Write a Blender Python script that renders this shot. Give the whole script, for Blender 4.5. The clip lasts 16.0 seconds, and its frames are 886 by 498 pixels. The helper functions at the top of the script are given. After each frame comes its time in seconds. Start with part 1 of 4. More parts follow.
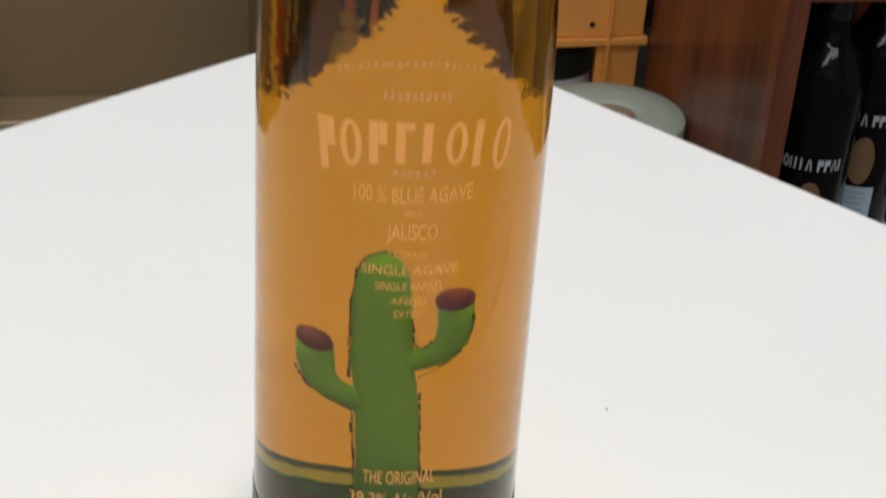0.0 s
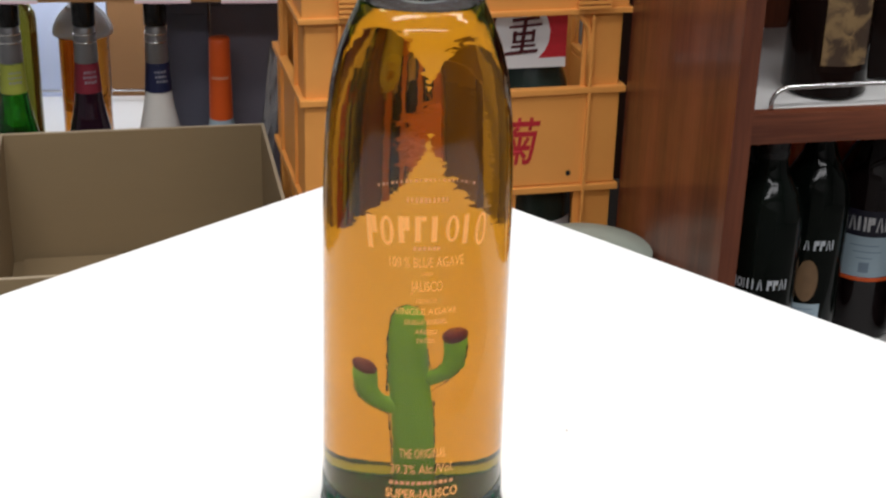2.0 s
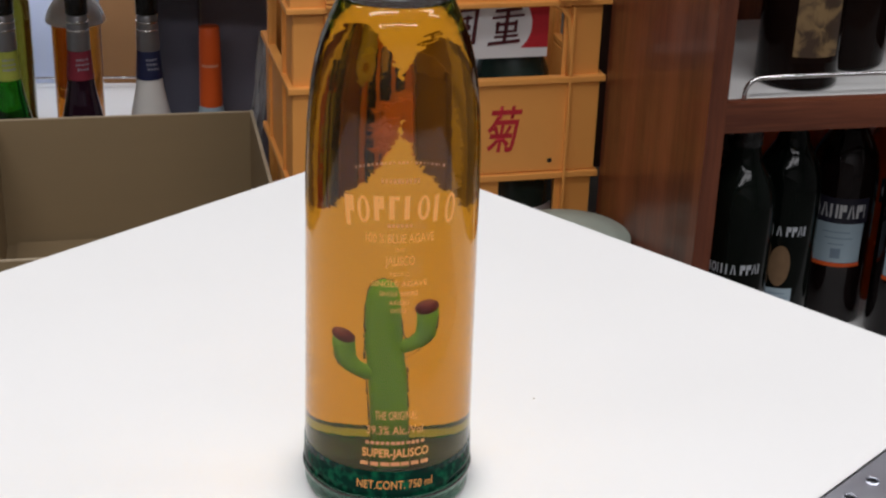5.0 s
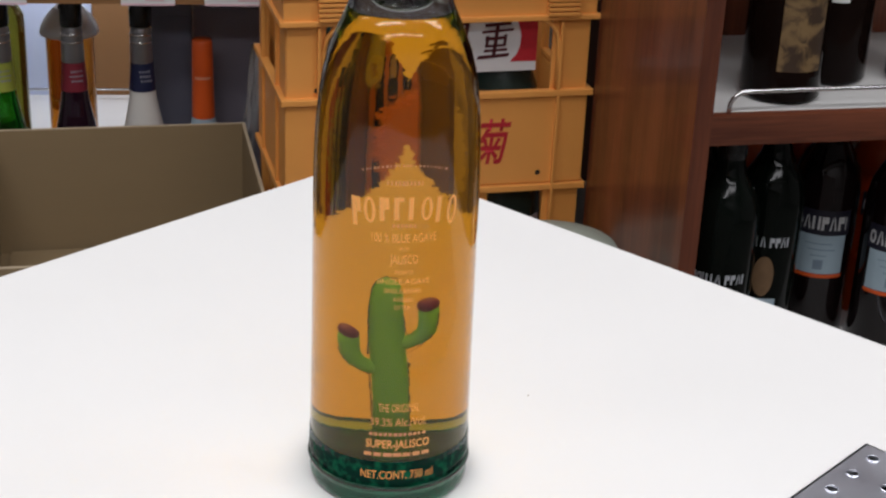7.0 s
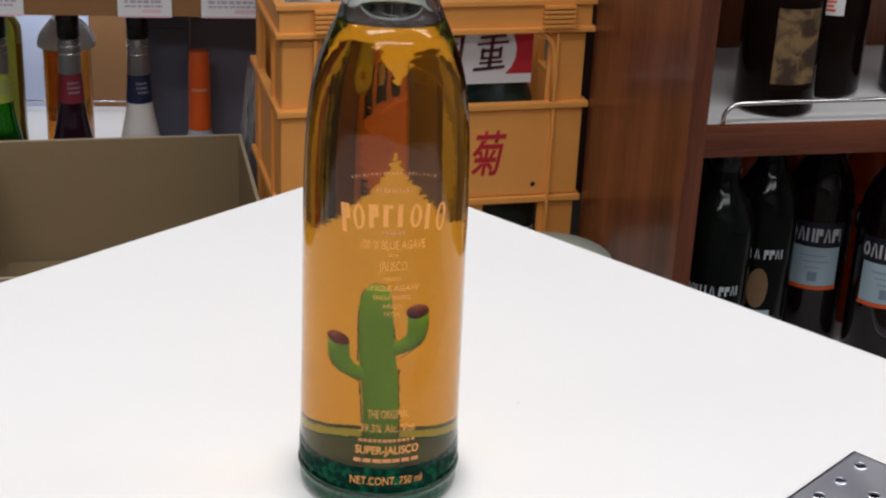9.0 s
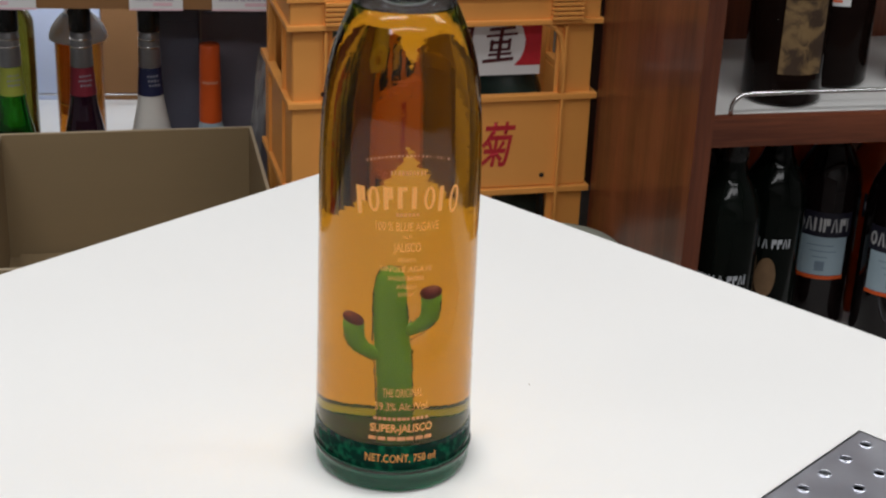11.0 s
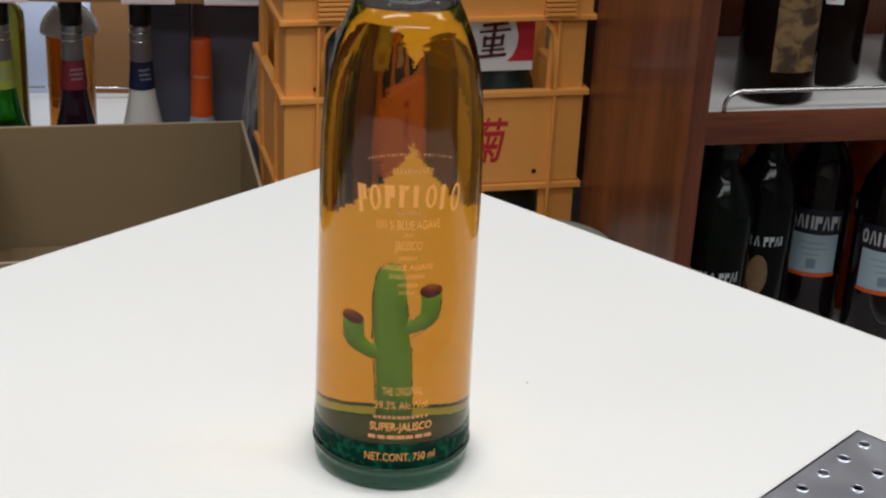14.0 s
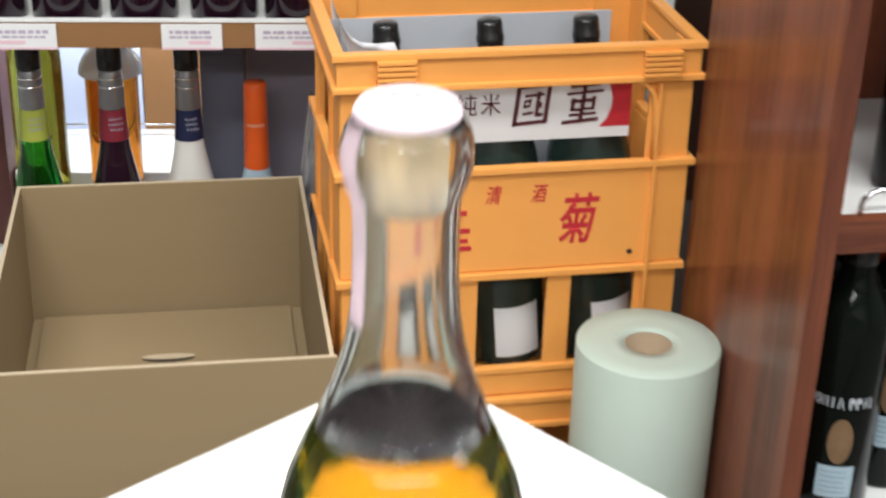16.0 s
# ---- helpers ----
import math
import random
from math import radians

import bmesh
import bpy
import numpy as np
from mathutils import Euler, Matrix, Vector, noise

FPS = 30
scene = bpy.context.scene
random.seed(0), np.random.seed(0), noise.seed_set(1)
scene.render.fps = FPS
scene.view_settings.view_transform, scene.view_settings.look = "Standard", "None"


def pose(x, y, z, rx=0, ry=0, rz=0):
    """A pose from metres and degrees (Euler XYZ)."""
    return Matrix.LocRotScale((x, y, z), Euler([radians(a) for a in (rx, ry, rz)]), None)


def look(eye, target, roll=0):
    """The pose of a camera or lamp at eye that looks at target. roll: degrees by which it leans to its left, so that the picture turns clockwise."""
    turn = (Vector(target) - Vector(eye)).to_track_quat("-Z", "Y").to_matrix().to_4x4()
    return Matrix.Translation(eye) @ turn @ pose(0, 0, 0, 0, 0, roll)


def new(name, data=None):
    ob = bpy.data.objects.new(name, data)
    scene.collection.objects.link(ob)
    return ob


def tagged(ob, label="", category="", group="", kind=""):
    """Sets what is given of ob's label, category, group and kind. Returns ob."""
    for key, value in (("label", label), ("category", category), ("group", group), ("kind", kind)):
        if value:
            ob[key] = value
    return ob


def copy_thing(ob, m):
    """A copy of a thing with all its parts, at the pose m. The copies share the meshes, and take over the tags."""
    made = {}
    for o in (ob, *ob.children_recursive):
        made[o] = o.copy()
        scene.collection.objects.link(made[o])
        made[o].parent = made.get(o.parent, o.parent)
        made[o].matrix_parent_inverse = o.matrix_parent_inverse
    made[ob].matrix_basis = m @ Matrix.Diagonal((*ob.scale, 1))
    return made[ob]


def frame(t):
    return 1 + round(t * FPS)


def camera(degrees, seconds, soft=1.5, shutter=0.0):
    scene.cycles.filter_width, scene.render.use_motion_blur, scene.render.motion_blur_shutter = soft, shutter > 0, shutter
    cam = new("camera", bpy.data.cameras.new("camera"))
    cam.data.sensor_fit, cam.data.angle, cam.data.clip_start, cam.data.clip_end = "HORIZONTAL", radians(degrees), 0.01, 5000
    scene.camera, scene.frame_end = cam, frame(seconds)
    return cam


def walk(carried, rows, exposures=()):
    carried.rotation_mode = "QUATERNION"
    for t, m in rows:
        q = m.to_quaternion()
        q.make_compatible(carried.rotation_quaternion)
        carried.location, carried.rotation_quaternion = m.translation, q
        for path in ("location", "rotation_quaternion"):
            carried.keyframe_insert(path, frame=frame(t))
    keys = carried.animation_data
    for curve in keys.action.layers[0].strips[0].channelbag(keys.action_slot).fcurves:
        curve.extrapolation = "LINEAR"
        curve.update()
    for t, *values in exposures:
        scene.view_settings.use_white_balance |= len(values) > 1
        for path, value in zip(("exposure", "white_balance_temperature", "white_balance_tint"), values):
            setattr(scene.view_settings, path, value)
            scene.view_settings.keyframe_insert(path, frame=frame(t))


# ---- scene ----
cam = camera(31.71, 16.0, soft=2.3, shutter=0.9)
walk(cam, [
    (0, look((-0.5534, -0.5692, 0.3106), (0.0830, 0.0204, -0.1866), 3.90)),
    (0.5, look((-0.5742, -0.5906, 0.3299), (0.0666, 0.0112, -0.1468), 3.05)),
    (1, look((-0.6185, -0.6403, 0.3537), (0.0169, -0.0188, -0.1045), 2.22)),
    (1.5, look((-0.6635, -0.6848, 0.3752), (-0.0058, -0.0618, -0.0483), 2.29)),
    (2, look((-0.7083, -0.7127, 0.3820), (-0.0399, -0.0892, -0.0236), 1.65)),
    (2.5, look((-0.7465, -0.7351, 0.3880), (-0.0588, -0.1219, -0.0006), 2.38)),
    (3, look((-0.7600, -0.7470, 0.3980), (-0.0549, -0.1499, 0.0155), 3.37)),
    (3.5, look((-0.7449, -0.7497, 0.3989), (-0.0626, -0.1358, 0.0018), 1.97)),
    (4, look((-0.7312, -0.7410, 0.3992), (-0.0606, -0.1207, -0.0077), 2.23)),
    (4.5, look((-0.7328, -0.7452, 0.3981), (-0.0620, -0.1288, -0.0143), 2.05)),
    (7, look((-0.7679, -0.7675, 0.4056), (-0.0871, -0.1558, 0.0028), 2.54)),
    (7.5, look((-0.7659, -0.7684, 0.4047), (-0.0809, -0.1580, 0.0070), 2.81)),
    (8, look((-0.7655, -0.7690, 0.4046), (-0.0815, -0.1555, 0.0098), 2.75)),
    (10.5, look((-0.7801, -0.7831, 0.4055), (-0.0966, -0.1696, 0.0100), 2.50)),
    (11, look((-0.7824, -0.7836, 0.4052), (-0.1029, -0.1672, 0.0074), 2.43)),
    (11.5, look((-0.7771, -0.7783, 0.4025), (-0.0955, -0.1651, 0.0034), 2.56)),
    (12, look((-0.7809, -0.7805, 0.4036), (-0.1001, -0.1670, 0.0034), 2.55)),
    (12.5, look((-0.7816, -0.7795, 0.4037), (-0.1001, -0.1680, 0.0019), 2.70)),
    (13, look((-0.7826, -0.7802, 0.4038), (-0.1002, -0.1688, 0.0031), 2.74)),
    (13.5, look((-0.7852, -0.7808, 0.4064), (-0.1013, -0.1710, 0.0060), 2.76)),
    (14, look((-0.7852, -0.7775, 0.4061), (-0.1010, -0.1682, 0.0053), 2.90)),
    (14.5, look((-0.7828, -0.7749, 0.4033), (-0.0998, -0.1682, -0.0034), 2.96)),
    (15, look((-0.7290, -0.7304, 0.4243), (-0.0683, -0.1065, 0.0068), 2.01)),
    (15.5, look((-0.6308, -0.6456, 0.4425), (0.0191, -0.0144, 0.0194), 1.81)),
    (16, look((-0.5358, -0.5718, 0.4503), (0.0944, 0.0718, 0.0160), 1.52)),
], exposures=[
    (0, -1.48, 6500, 10), (0.8, -1.45, 6500, 10), (1.5, -1.1, 6500, 11), (2.0, -1.0, 6500, 12), (2.6, -1.0, 6500, 14), (3.1, -0.89, 6500, 14),
    (3.5, -1.30, 6450, 13), (4.0, -1.40, 6430, 14), (7.0, -1.36, 6430, 14), (8.5, -1.36, 6430, 14), (10.5, -1.37, 6480, 12), (11.0, -1.44, 6500, 11), (14.6, -1.45, 6500, 10),
    (15.0, -1.38, 6550, 11), (15.5, -0.45, 6650, 12), (15.8, -0.05, 6500, 9), (16, 0.0, 6450, 8),
])

# ---- light: shop ceiling panels and a grey room ----
world = bpy.data.worlds.new("shop_air")
scene.world = world
world.use_nodes = True
world.node_tree.nodes["Background"].inputs["Color"].default_value = (1.0, 0.98, 0.95, 1)
world.node_tree.nodes["Background"].inputs["Strength"].default_value = 0.03
CEIL = 1.75
FLOOR = -0.9


def ceiling_lamp(x, y, sx, sy, power, rz=-37):
    d = bpy.data.lights.new("ceiling_panel_light", "AREA")
    d.shape, d.size, d.size_y, d.energy = "RECTANGLE", sx, sy, power
    d.color = (0.985, 0.99, 1.0)
    o = new("ceiling_panel_light", d)
    o.matrix_world = pose(x, y, CEIL - 0.03, 0, 0, rz)
    return o


for lx, ly, p in ((-0.9, -0.2, 29), (0.35, -0.75, 29), (-1.6, -1.6, 29), (-0.35, 0.60, 26), (1.0, -1.6, 24), (-0.75, -2.45, 29), (-2.25, -1.25, 29)):
    ceiling_lamp(lx, ly, 1.2, 0.3, p)

# unseen lamp, assumed under the upper board to brighten the lower shelf
strip = bpy.data.lights.new("assumed_shelf_fill", "AREA")
strip.shape, strip.size, strip.size_y, strip.energy, strip.color = "RECTANGLE", 0.5, 0.02, 1.9, (0.93, 0.96, 1.0)
new("assumed_shelf_fill", strip).matrix_world = pose(0.582, 1.071, 0, 0, 0, -40) @ pose(-0.10, 0.24, -0.195)

# ---- materials ----


def mat(name, col, rough=0.5, metal=0.0, var=0.12, scale=30.0, bump=0.05, bscale=300.0, trans=0.0, ior=1.45,
        coat=0.0, stretch=(1, 1, 1), rvar=0.08, emit=0.0):
    m = bpy.data.materials.new(name)
    m.use_nodes = True
    nt = m.node_tree
    b = nt.nodes["Principled BSDF"]
    tc = nt.nodes.new("ShaderNodeTexCoord")
    mp = nt.nodes.new("ShaderNodeMapping")
    mp.inputs["Scale"].default_value = stretch
    nt.links.new(tc.outputs["Object"], mp.inputs["Vector"])
    n1 = nt.nodes.new("ShaderNodeTexNoise")
    n1.inputs["Scale"].default_value, n1.inputs["Detail"].default_value = scale, 6
    n2 = nt.nodes.new("ShaderNodeTexNoise")
    n2.inputs["Scale"].default_value, n2.inputs["Detail"].default_value = bscale, 3
    for n in (n1, n2):
        nt.links.new(mp.outputs["Vector"], n.inputs["Vector"])
    ramp = nt.nodes.new("ShaderNodeMix")
    ramp.data_type = "RGBA"
    ramp.inputs[6].default_value = (*[max(0.0, c * (1 - var)) for c in col], 1)
    ramp.inputs[7].default_value = (*[min(1.0, c * (1 + var)) for c in col], 1)
    nt.links.new(n1.outputs["Fac"], ramp.inputs[0])
    nt.links.new(ramp.outputs[2], b.inputs["Base Color"])
    rr = nt.nodes.new("ShaderNodeMapRange")
    rr.inputs["To Min"].default_value, rr.inputs["To Max"].default_value = max(0.0, rough - rvar), min(1.0, rough + rvar)
    nt.links.new(n1.outputs["Fac"], rr.inputs["Value"])
    nt.links.new(rr.outputs["Result"], b.inputs["Roughness"])
    b.inputs["Metallic"].default_value = metal
    b.inputs["IOR"].default_value = ior
    b.inputs["Transmission Weight"].default_value = trans
    b.inputs["Coat Weight"].default_value = coat
    if bump:
        bp = nt.nodes.new("ShaderNodeBump")
        bp.inputs["Strength"].default_value, bp.inputs["Distance"].default_value = bump, 0.002
        nt.links.new(n2.outputs["Fac"], bp.inputs["Height"])
        nt.links.new(bp.outputs["Normal"], b.inputs["Normal"])
    if emit:
        b.inputs["Emission Color"].default_value = (*col, 1)
        b.inputs["Emission Strength"].default_value = emit
    return m


def glass(name, col, ior=1.45, rough=0.0, bump=0.0, bscale=60.0, stretch=(1, 1, 1)):
    m = bpy.data.materials.new(name)
    m.use_nodes = True
    nt = m.node_tree
    b = nt.nodes["Principled BSDF"]
    b.inputs["Base Color"].default_value = (*col, 1)
    b.inputs["Roughness"].default_value = rough
    b.inputs["IOR"].default_value = ior
    b.inputs["Transmission Weight"].default_value = 1.0
    if bump:
        tc = nt.nodes.new("ShaderNodeTexCoord")
        mp = nt.nodes.new("ShaderNodeMapping")
        mp.inputs["Scale"].default_value = stretch
        nt.links.new(tc.outputs["Object"], mp.inputs["Vector"])
        n = nt.nodes.new("ShaderNodeTexNoise")
        n.inputs["Scale"].default_value, n.inputs["Detail"].default_value = bscale, 2
        nt.links.new(mp.outputs["Vector"], n.inputs["Vector"])
        bp = nt.nodes.new("ShaderNodeBump")
        bp.inputs["Strength"].default_value, bp.inputs["Distance"].default_value = bump, 0.001
        nt.links.new(n.outputs["Fac"], bp.inputs["Height"])
        nt.links.new(bp.outputs["Normal"], b.inputs["Normal"])
    return m


def wood(name, dark, light, rough=0.35, grain=(1, 1, 0.06)):
    m = mat(name, light, rough=rough, var=0.1, bump=0.0, coat=0.15)
    nt = m.node_tree
    b = nt.nodes["Principled BSDF"]
    tc = nt.nodes.new("ShaderNodeTexCoord")
    mp = nt.nodes.new("ShaderNodeMapping")
    mp.inputs["Scale"].default_value = grain
    nt.links.new(tc.outputs["Object"], mp.inputs["Vector"])
    a = nt.nodes.new("ShaderNodeTexNoise")
    a.inputs["Scale"].default_value, a.inputs["Detail"].default_value, a.inputs["Distortion"].default_value = 17, 4, 0.6
    c = nt.nodes.new("ShaderNodeTexNoise")
    c.inputs["Scale"].default_value, c.inputs["Detail"].default_value = 260, 3
    for n in (a, c):
        nt.links.new(mp.outputs["Vector"], n.inputs["Vector"])
    ad = nt.nodes.new("ShaderNodeMath")
    ad.operation = "MULTIPLY_ADD"
    ad.inputs[1].default_value = 0.35
    nt.links.new(c.outputs["Fac"], ad.inputs[0])
    nt.links.new(a.outputs["Fac"], ad.inputs[2])
    r = nt.nodes.new("ShaderNodeValToRGB")
    r.color_ramp.elements[0].position, r.color_ramp.elements[0].color = 0.45, (*dark, 1)
    r.color_ramp.elements[1].position, r.color_ramp.elements[1].color = 0.9, (*light, 1)
    nt.links.new(ad.outputs["Value"], r.inputs["Fac"])
    nt.links.new(r.outputs["Color"], b.inputs["Base Color"])
    return m


M_TABLE = mat("white_laminate", (0.82, 0.82, 0.80), rough=0.45, var=0.015, scale=6, bump=0.02, bscale=900)
M_WOOD = wood("reddish_brown_veneer", (0.075, 0.019, 0.009), (0.285, 0.080, 0.035))
M_WOODH = wood("reddish_brown_edge_veneer", (0.085, 0.023, 0.011), (0.29, 0.088, 0.040), grain=(0.06, 1, 1))
M_WOODE = wood("dark_edge_veneer", (0.045, 0.012, 0.007), (0.165, 0.047, 0.021))
M_WHITE = mat("white_shelf_board", (0.74, 0.74, 0.72), rough=0.4, var=0.04)
M_CRATE = mat("orange_yellow_plastic", (0.82, 0.350, 0.080), rough=0.42, var=0.07, scale=14, bump=0.04, bscale=220)
M_CRATE_DIRT = mat("scuffed_orange_plastic", (0.74, 0.31, 0.06), rough=0.5, var=0.12, scale=20)
M_CARD = mat("brown_cardboard", (0.270, 0.194, 0.103), rough=0.85, var=0.06, scale=9, bump=0.12, bscale=160, stretch=(1, 1, 5))
M_CARD_EDGE = mat("cut_cardboard_edge", (0.50, 0.40, 0.27), rough=0.9, var=0.12, scale=80)
M_SLOT = mat("slot_shadow_card", (0.05, 0.035, 0.02), rough=0.9)
M_ROLL = mat("pale_mint_paper", (0.42, 0.49, 0.42), rough=0.5, var=0.03, scale=20, bump=0.03)
M_CORE = mat("roll_core_card", (0.30, 0.22, 0.14), rough=0.9)
M_STEEL = mat("stainless_steel", (0.80, 0.83, 0.98), rough=0.44, metal=1.0, var=0.16, scale=22, rvar=0.14, bump=0.05, bscale=90)
# near black, put in place of the shade inside holes
M_HOLE_SHADE = mat("painted_hole_shade", (0.01, 0.01, 0.01), rough=0.8)
M_CHROME = mat("chrome_wire", (0.7, 0.7, 0.7), rough=0.15, metal=1.0, var=0.03)
M_RED = mat("red_ink", (0.50, 0.02, 0.03), rough=0.6, var=0.2, scale=200)
M_BLACK = mat("dark_red_brown_ink", (0.085, 0.014, 0.018), rough=0.6, var=0.3, scale=200)
M_PAPER = mat("white_paper", (0.72, 0.72, 0.72), rough=0.7, var=0.03)
M_SOFTWHITE = mat("soft_white_print", (0.52, 0.52, 0.52), rough=0.6)
M_PINK = mat("pink_tinted_paper", (0.72, 0.50, 0.55), rough=0.7, var=0.1, scale=120)
M_DIMPRINT = mat("dim_grey_print", (0.24, 0.24, 0.28), rough=0.6)
M_TAGINK2 = mat("tag_grey_ink", (0.42, 0.36, 0.45), rough=0.7)
M_DGLASS = mat("dark_green_glass", (0.0025, 0.004, 0.003), rough=0.07, var=0.3, scale=20, bump=0.0, ior=1.25, rvar=0.02)
M_BLACKGLASS = mat("blackish_bottle_glass", (0.008, 0.004, 0.003), rough=0.05, var=0.3, bump=0.0, ior=1.15, rvar=0.02)
M_BITTER = mat("dark_bitter_bottle_glass", (0.006, 0.003, 0.003), rough=0.03, var=0.3, bump=0.0, ior=1.36, rvar=0.02)
# brighter copy of the bitter glass, red raised for light passing through the liquor
M_BITTER_LIT = mat("lit_red_bitter_glass", (0.62, 0.075, 0.010), rough=0.04, var=0.3, bump=0.0, ior=1.5, rvar=0.02, trans=0.4)
M_WINE = mat("wine_red_glass", (0.014, 0.004, 0.010), rough=0.06, var=0.3, bump=0.0, ior=1.5, rvar=0.02)
M_SAKE = mat("green_sake_glass", (0.024, 0.042, 0.035), rough=0.25, var=0.3, bump=0.0, ior=1.5)
M_BLKCAP = mat("black_cap_plastic", (0.012, 0.012, 0.012), rough=0.25, var=0.1)
M_SILVER = mat("silver_capsule", (0.30, 0.30, 0.31), rough=0.35, metal=0.8, var=0.1)
M_REDLAB = mat("dark_red_label", (0.17, 0.013, 0.025), rough=0.5)
M_NAVY = mat("navy_label", (0.012, 0.016, 0.05), rough=0.4)
M_NIGHT = mat("blackish_navy_label", (0.012, 0.011, 0.022), rough=0.4)
M_CREAM = mat("cream_white_glass", (0.62, 0.60, 0.56), rough=0.2, var=0.04)
M_ORANGE = mat("orange_capsule", (0.70, 0.10, 0.015), rough=0.4, var=0.06)
M_GREY = mat("slate_grey_carton", (0.125, 0.125, 0.165), rough=0.55, var=0.15, scale=12)
M_GREY3 = mat("purplish_grey_carton", (0.25, 0.225, 0.27), rough=0.5, var=0.12, scale=12)
M_GREY2 = mat("pale_grey_divider", (0.42, 0.44, 0.47), rough=0.7, var=0.06)
M_TAN = mat("tan_back_board", (0.25, 0.122, 0.045), rough=0.7, var=0.06)
M_BLUEPOST = mat("pale_blue_carton", (0.55, 0.62, 0.80), rough=0.6, var=0.1, scale=10)
M_PALEBLUE = mat("pale_blue_label", (0.34, 0.44, 0.50), rough=0.5, var=0.06)
M_SKETCH = mat("label_sketch_ink", (0.18, 0.24, 0.30), rough=0.6)
M_AGED = mat("aged_gold_label", (0.24, 0.155, 0.07), rough=0.6, var=0.95, scale=70)
_nt = M_AGED.node_tree
_v = _nt.nodes.new("ShaderNodeTexNoise")
_v.inputs["Scale"].default_value, _v.inputs["Detail"].default_value, _v.inputs["Distortion"].default_value = 48, 8, 0.8
_r = _nt.nodes.new("ShaderNodeValToRGB")
_r.color_ramp.elements[0].position, _r.color_ramp.elements[0].color = 0.40, (0.045, 0.024, 0.012, 1)
_r.color_ramp.elements[1].position, _r.color_ramp.elements[1].color = 0.56, (0.20, 0.125, 0.052, 1)
_nt.links.new(_nt.nodes["Texture Coordinate"].outputs["Object"], _v.inputs["Vector"])
_nt.links.new(_v.outputs["Fac"], _r.inputs["Fac"])
_nt.links.new(_r.outputs["Color"], _nt.nodes["Principled BSDF"].inputs["Base Color"])
M_BRONZE = mat("bronze_emblem", (0.17, 0.10, 0.05), rough=0.45, var=0.4, scale=70)
M_PEACH = mat("pale_peach_print", (0.72, 0.30, 0.18), rough=0.5)
M_YLAB = mat("yellow_green_label", (0.30, 0.33, 0.05), rough=0.5)
M_DKRED = mat("dark_maroon_carton", (0.09, 0.025, 0.02), rough=0.5, var=0.2)
M_GREENGL = glass("bright_green_glass", (0.02, 0.30, 0.04), 1.45)
M_YELGL = glass("yellow_green_glass", (0.36, 0.37, 0.05), 1.36)
M_AMBGL = glass("amber_spirit_glass", (0.60, 0.20, 0.02), 1.4)
M_FILM = mat("milky_film", (0.90, 0.90, 0.93), rough=0.22, metal=0.6, var=0.12, scale=60, bump=0.6, bscale=70, ior=1.45)
M_LINER = mat("white_liner_plastic", (0.75, 0.75, 0.77), rough=0.25, var=0.05, bump=0.3, bscale=60)
M_WALL = mat("grey_shop_wall", (0.42, 0.41, 0.40), rough=0.8, var=0.05, scale=3)
M_DARKWALL = mat("dark_brown_wall", (0.075, 0.032, 0.020), rough=0.8, var=0.1, scale=3)
M_CEIL = mat("white_ceiling_tile", (0.75, 0.75, 0.73), rough=0.9, var=0.04)
M_FLOOR = mat("grey_vinyl_floor", (0.22, 0.21, 0.20), rough=0.5, var=0.12, scale=5)
# the tequila bottle
M_AMBER = glass("amber_liquor", (0.54, 0.222, 0.009), 1.34, 0.035, bump=0.10, bscale=190)
# near-black opaque copy of the liquor: darkness of its depth put into colour
M_AMBER_DARKENED = mat("darkened_liquor_face", (0.007, 0.004, 0.005), rough=0.10, var=0.3, scale=60, bump=0.05, bscale=60, ior=1.14, rvar=0.04)
M_CLEAR = glass("clear_bottle_glass", (0.93, 0.97, 0.94), 1.32, 0.07, bump=0.08, bscale=40)
M_AMBER.node_tree.nodes["Principled BSDF"].inputs["Coat Weight"].default_value = 0.14
M_AMBER.node_tree.nodes["Principled BSDF"].inputs["Coat Roughness"].default_value = 0.04
M_GRNBASE = mat("emerald_base_glass", (0.006, 0.36, 0.16), rough=0.03, var=0.8, scale=170, bump=0.4, bscale=260, coat=0.3, trans=0.88, ior=1.38, rvar=0.04)
M_DKGREEN = mat("blackish_green_glass", (0.004, 0.014, 0.008), rough=0.08, var=0.3, bump=0.1, bscale=120, ior=1.5, rvar=0.03)
M_CACTUS = mat("cactus_green_paint", (0.11, 0.40, 0.06), rough=0.5, var=0.08, scale=60)
M_CACTUS_EDGE = mat("cactus_dark_outline", (0.02, 0.05, 0.015), rough=0.6)
M_FLOWER = mat("purple_flower_paint", (0.10, 0.012, 0.045), rough=0.5, var=0.2, scale=100)
M_GOLD = mat("gold_print", (0.86, 0.375, 0.09), rough=0.6, metal=0.0, var=0.06, scale=200)
M_DIMGOLD = mat("dim_gold_print", (0.66, 0.28, 0.09), rough=0.5, var=0.2, scale=300)
M_GROUND = mat("glittering_dark_green_ground", (0.004, 0.028, 0.014), rough=0.35, var=0.5, scale=120, bump=0.1, bscale=300)
_nt = M_GROUND.node_tree
_v = _nt.nodes.new("ShaderNodeTexNoise")
_v.inputs["Scale"].default_value, _v.inputs["Detail"].default_value = 240, 4
_r = _nt.nodes.new("ShaderNodeValToRGB")
_r.color_ramp.elements[0].position, _r.color_ramp.elements[0].color = 0.56, (0.006, 0.014, 0.010, 1)
_r.color_ramp.elements[1].position, _r.color_ramp.elements[1].color = 0.76, (0.010, 0.13, 0.065, 1)
_nt.links.new(_nt.nodes["Texture Coordinate"].outputs["Object"], _v.inputs["Vector"])
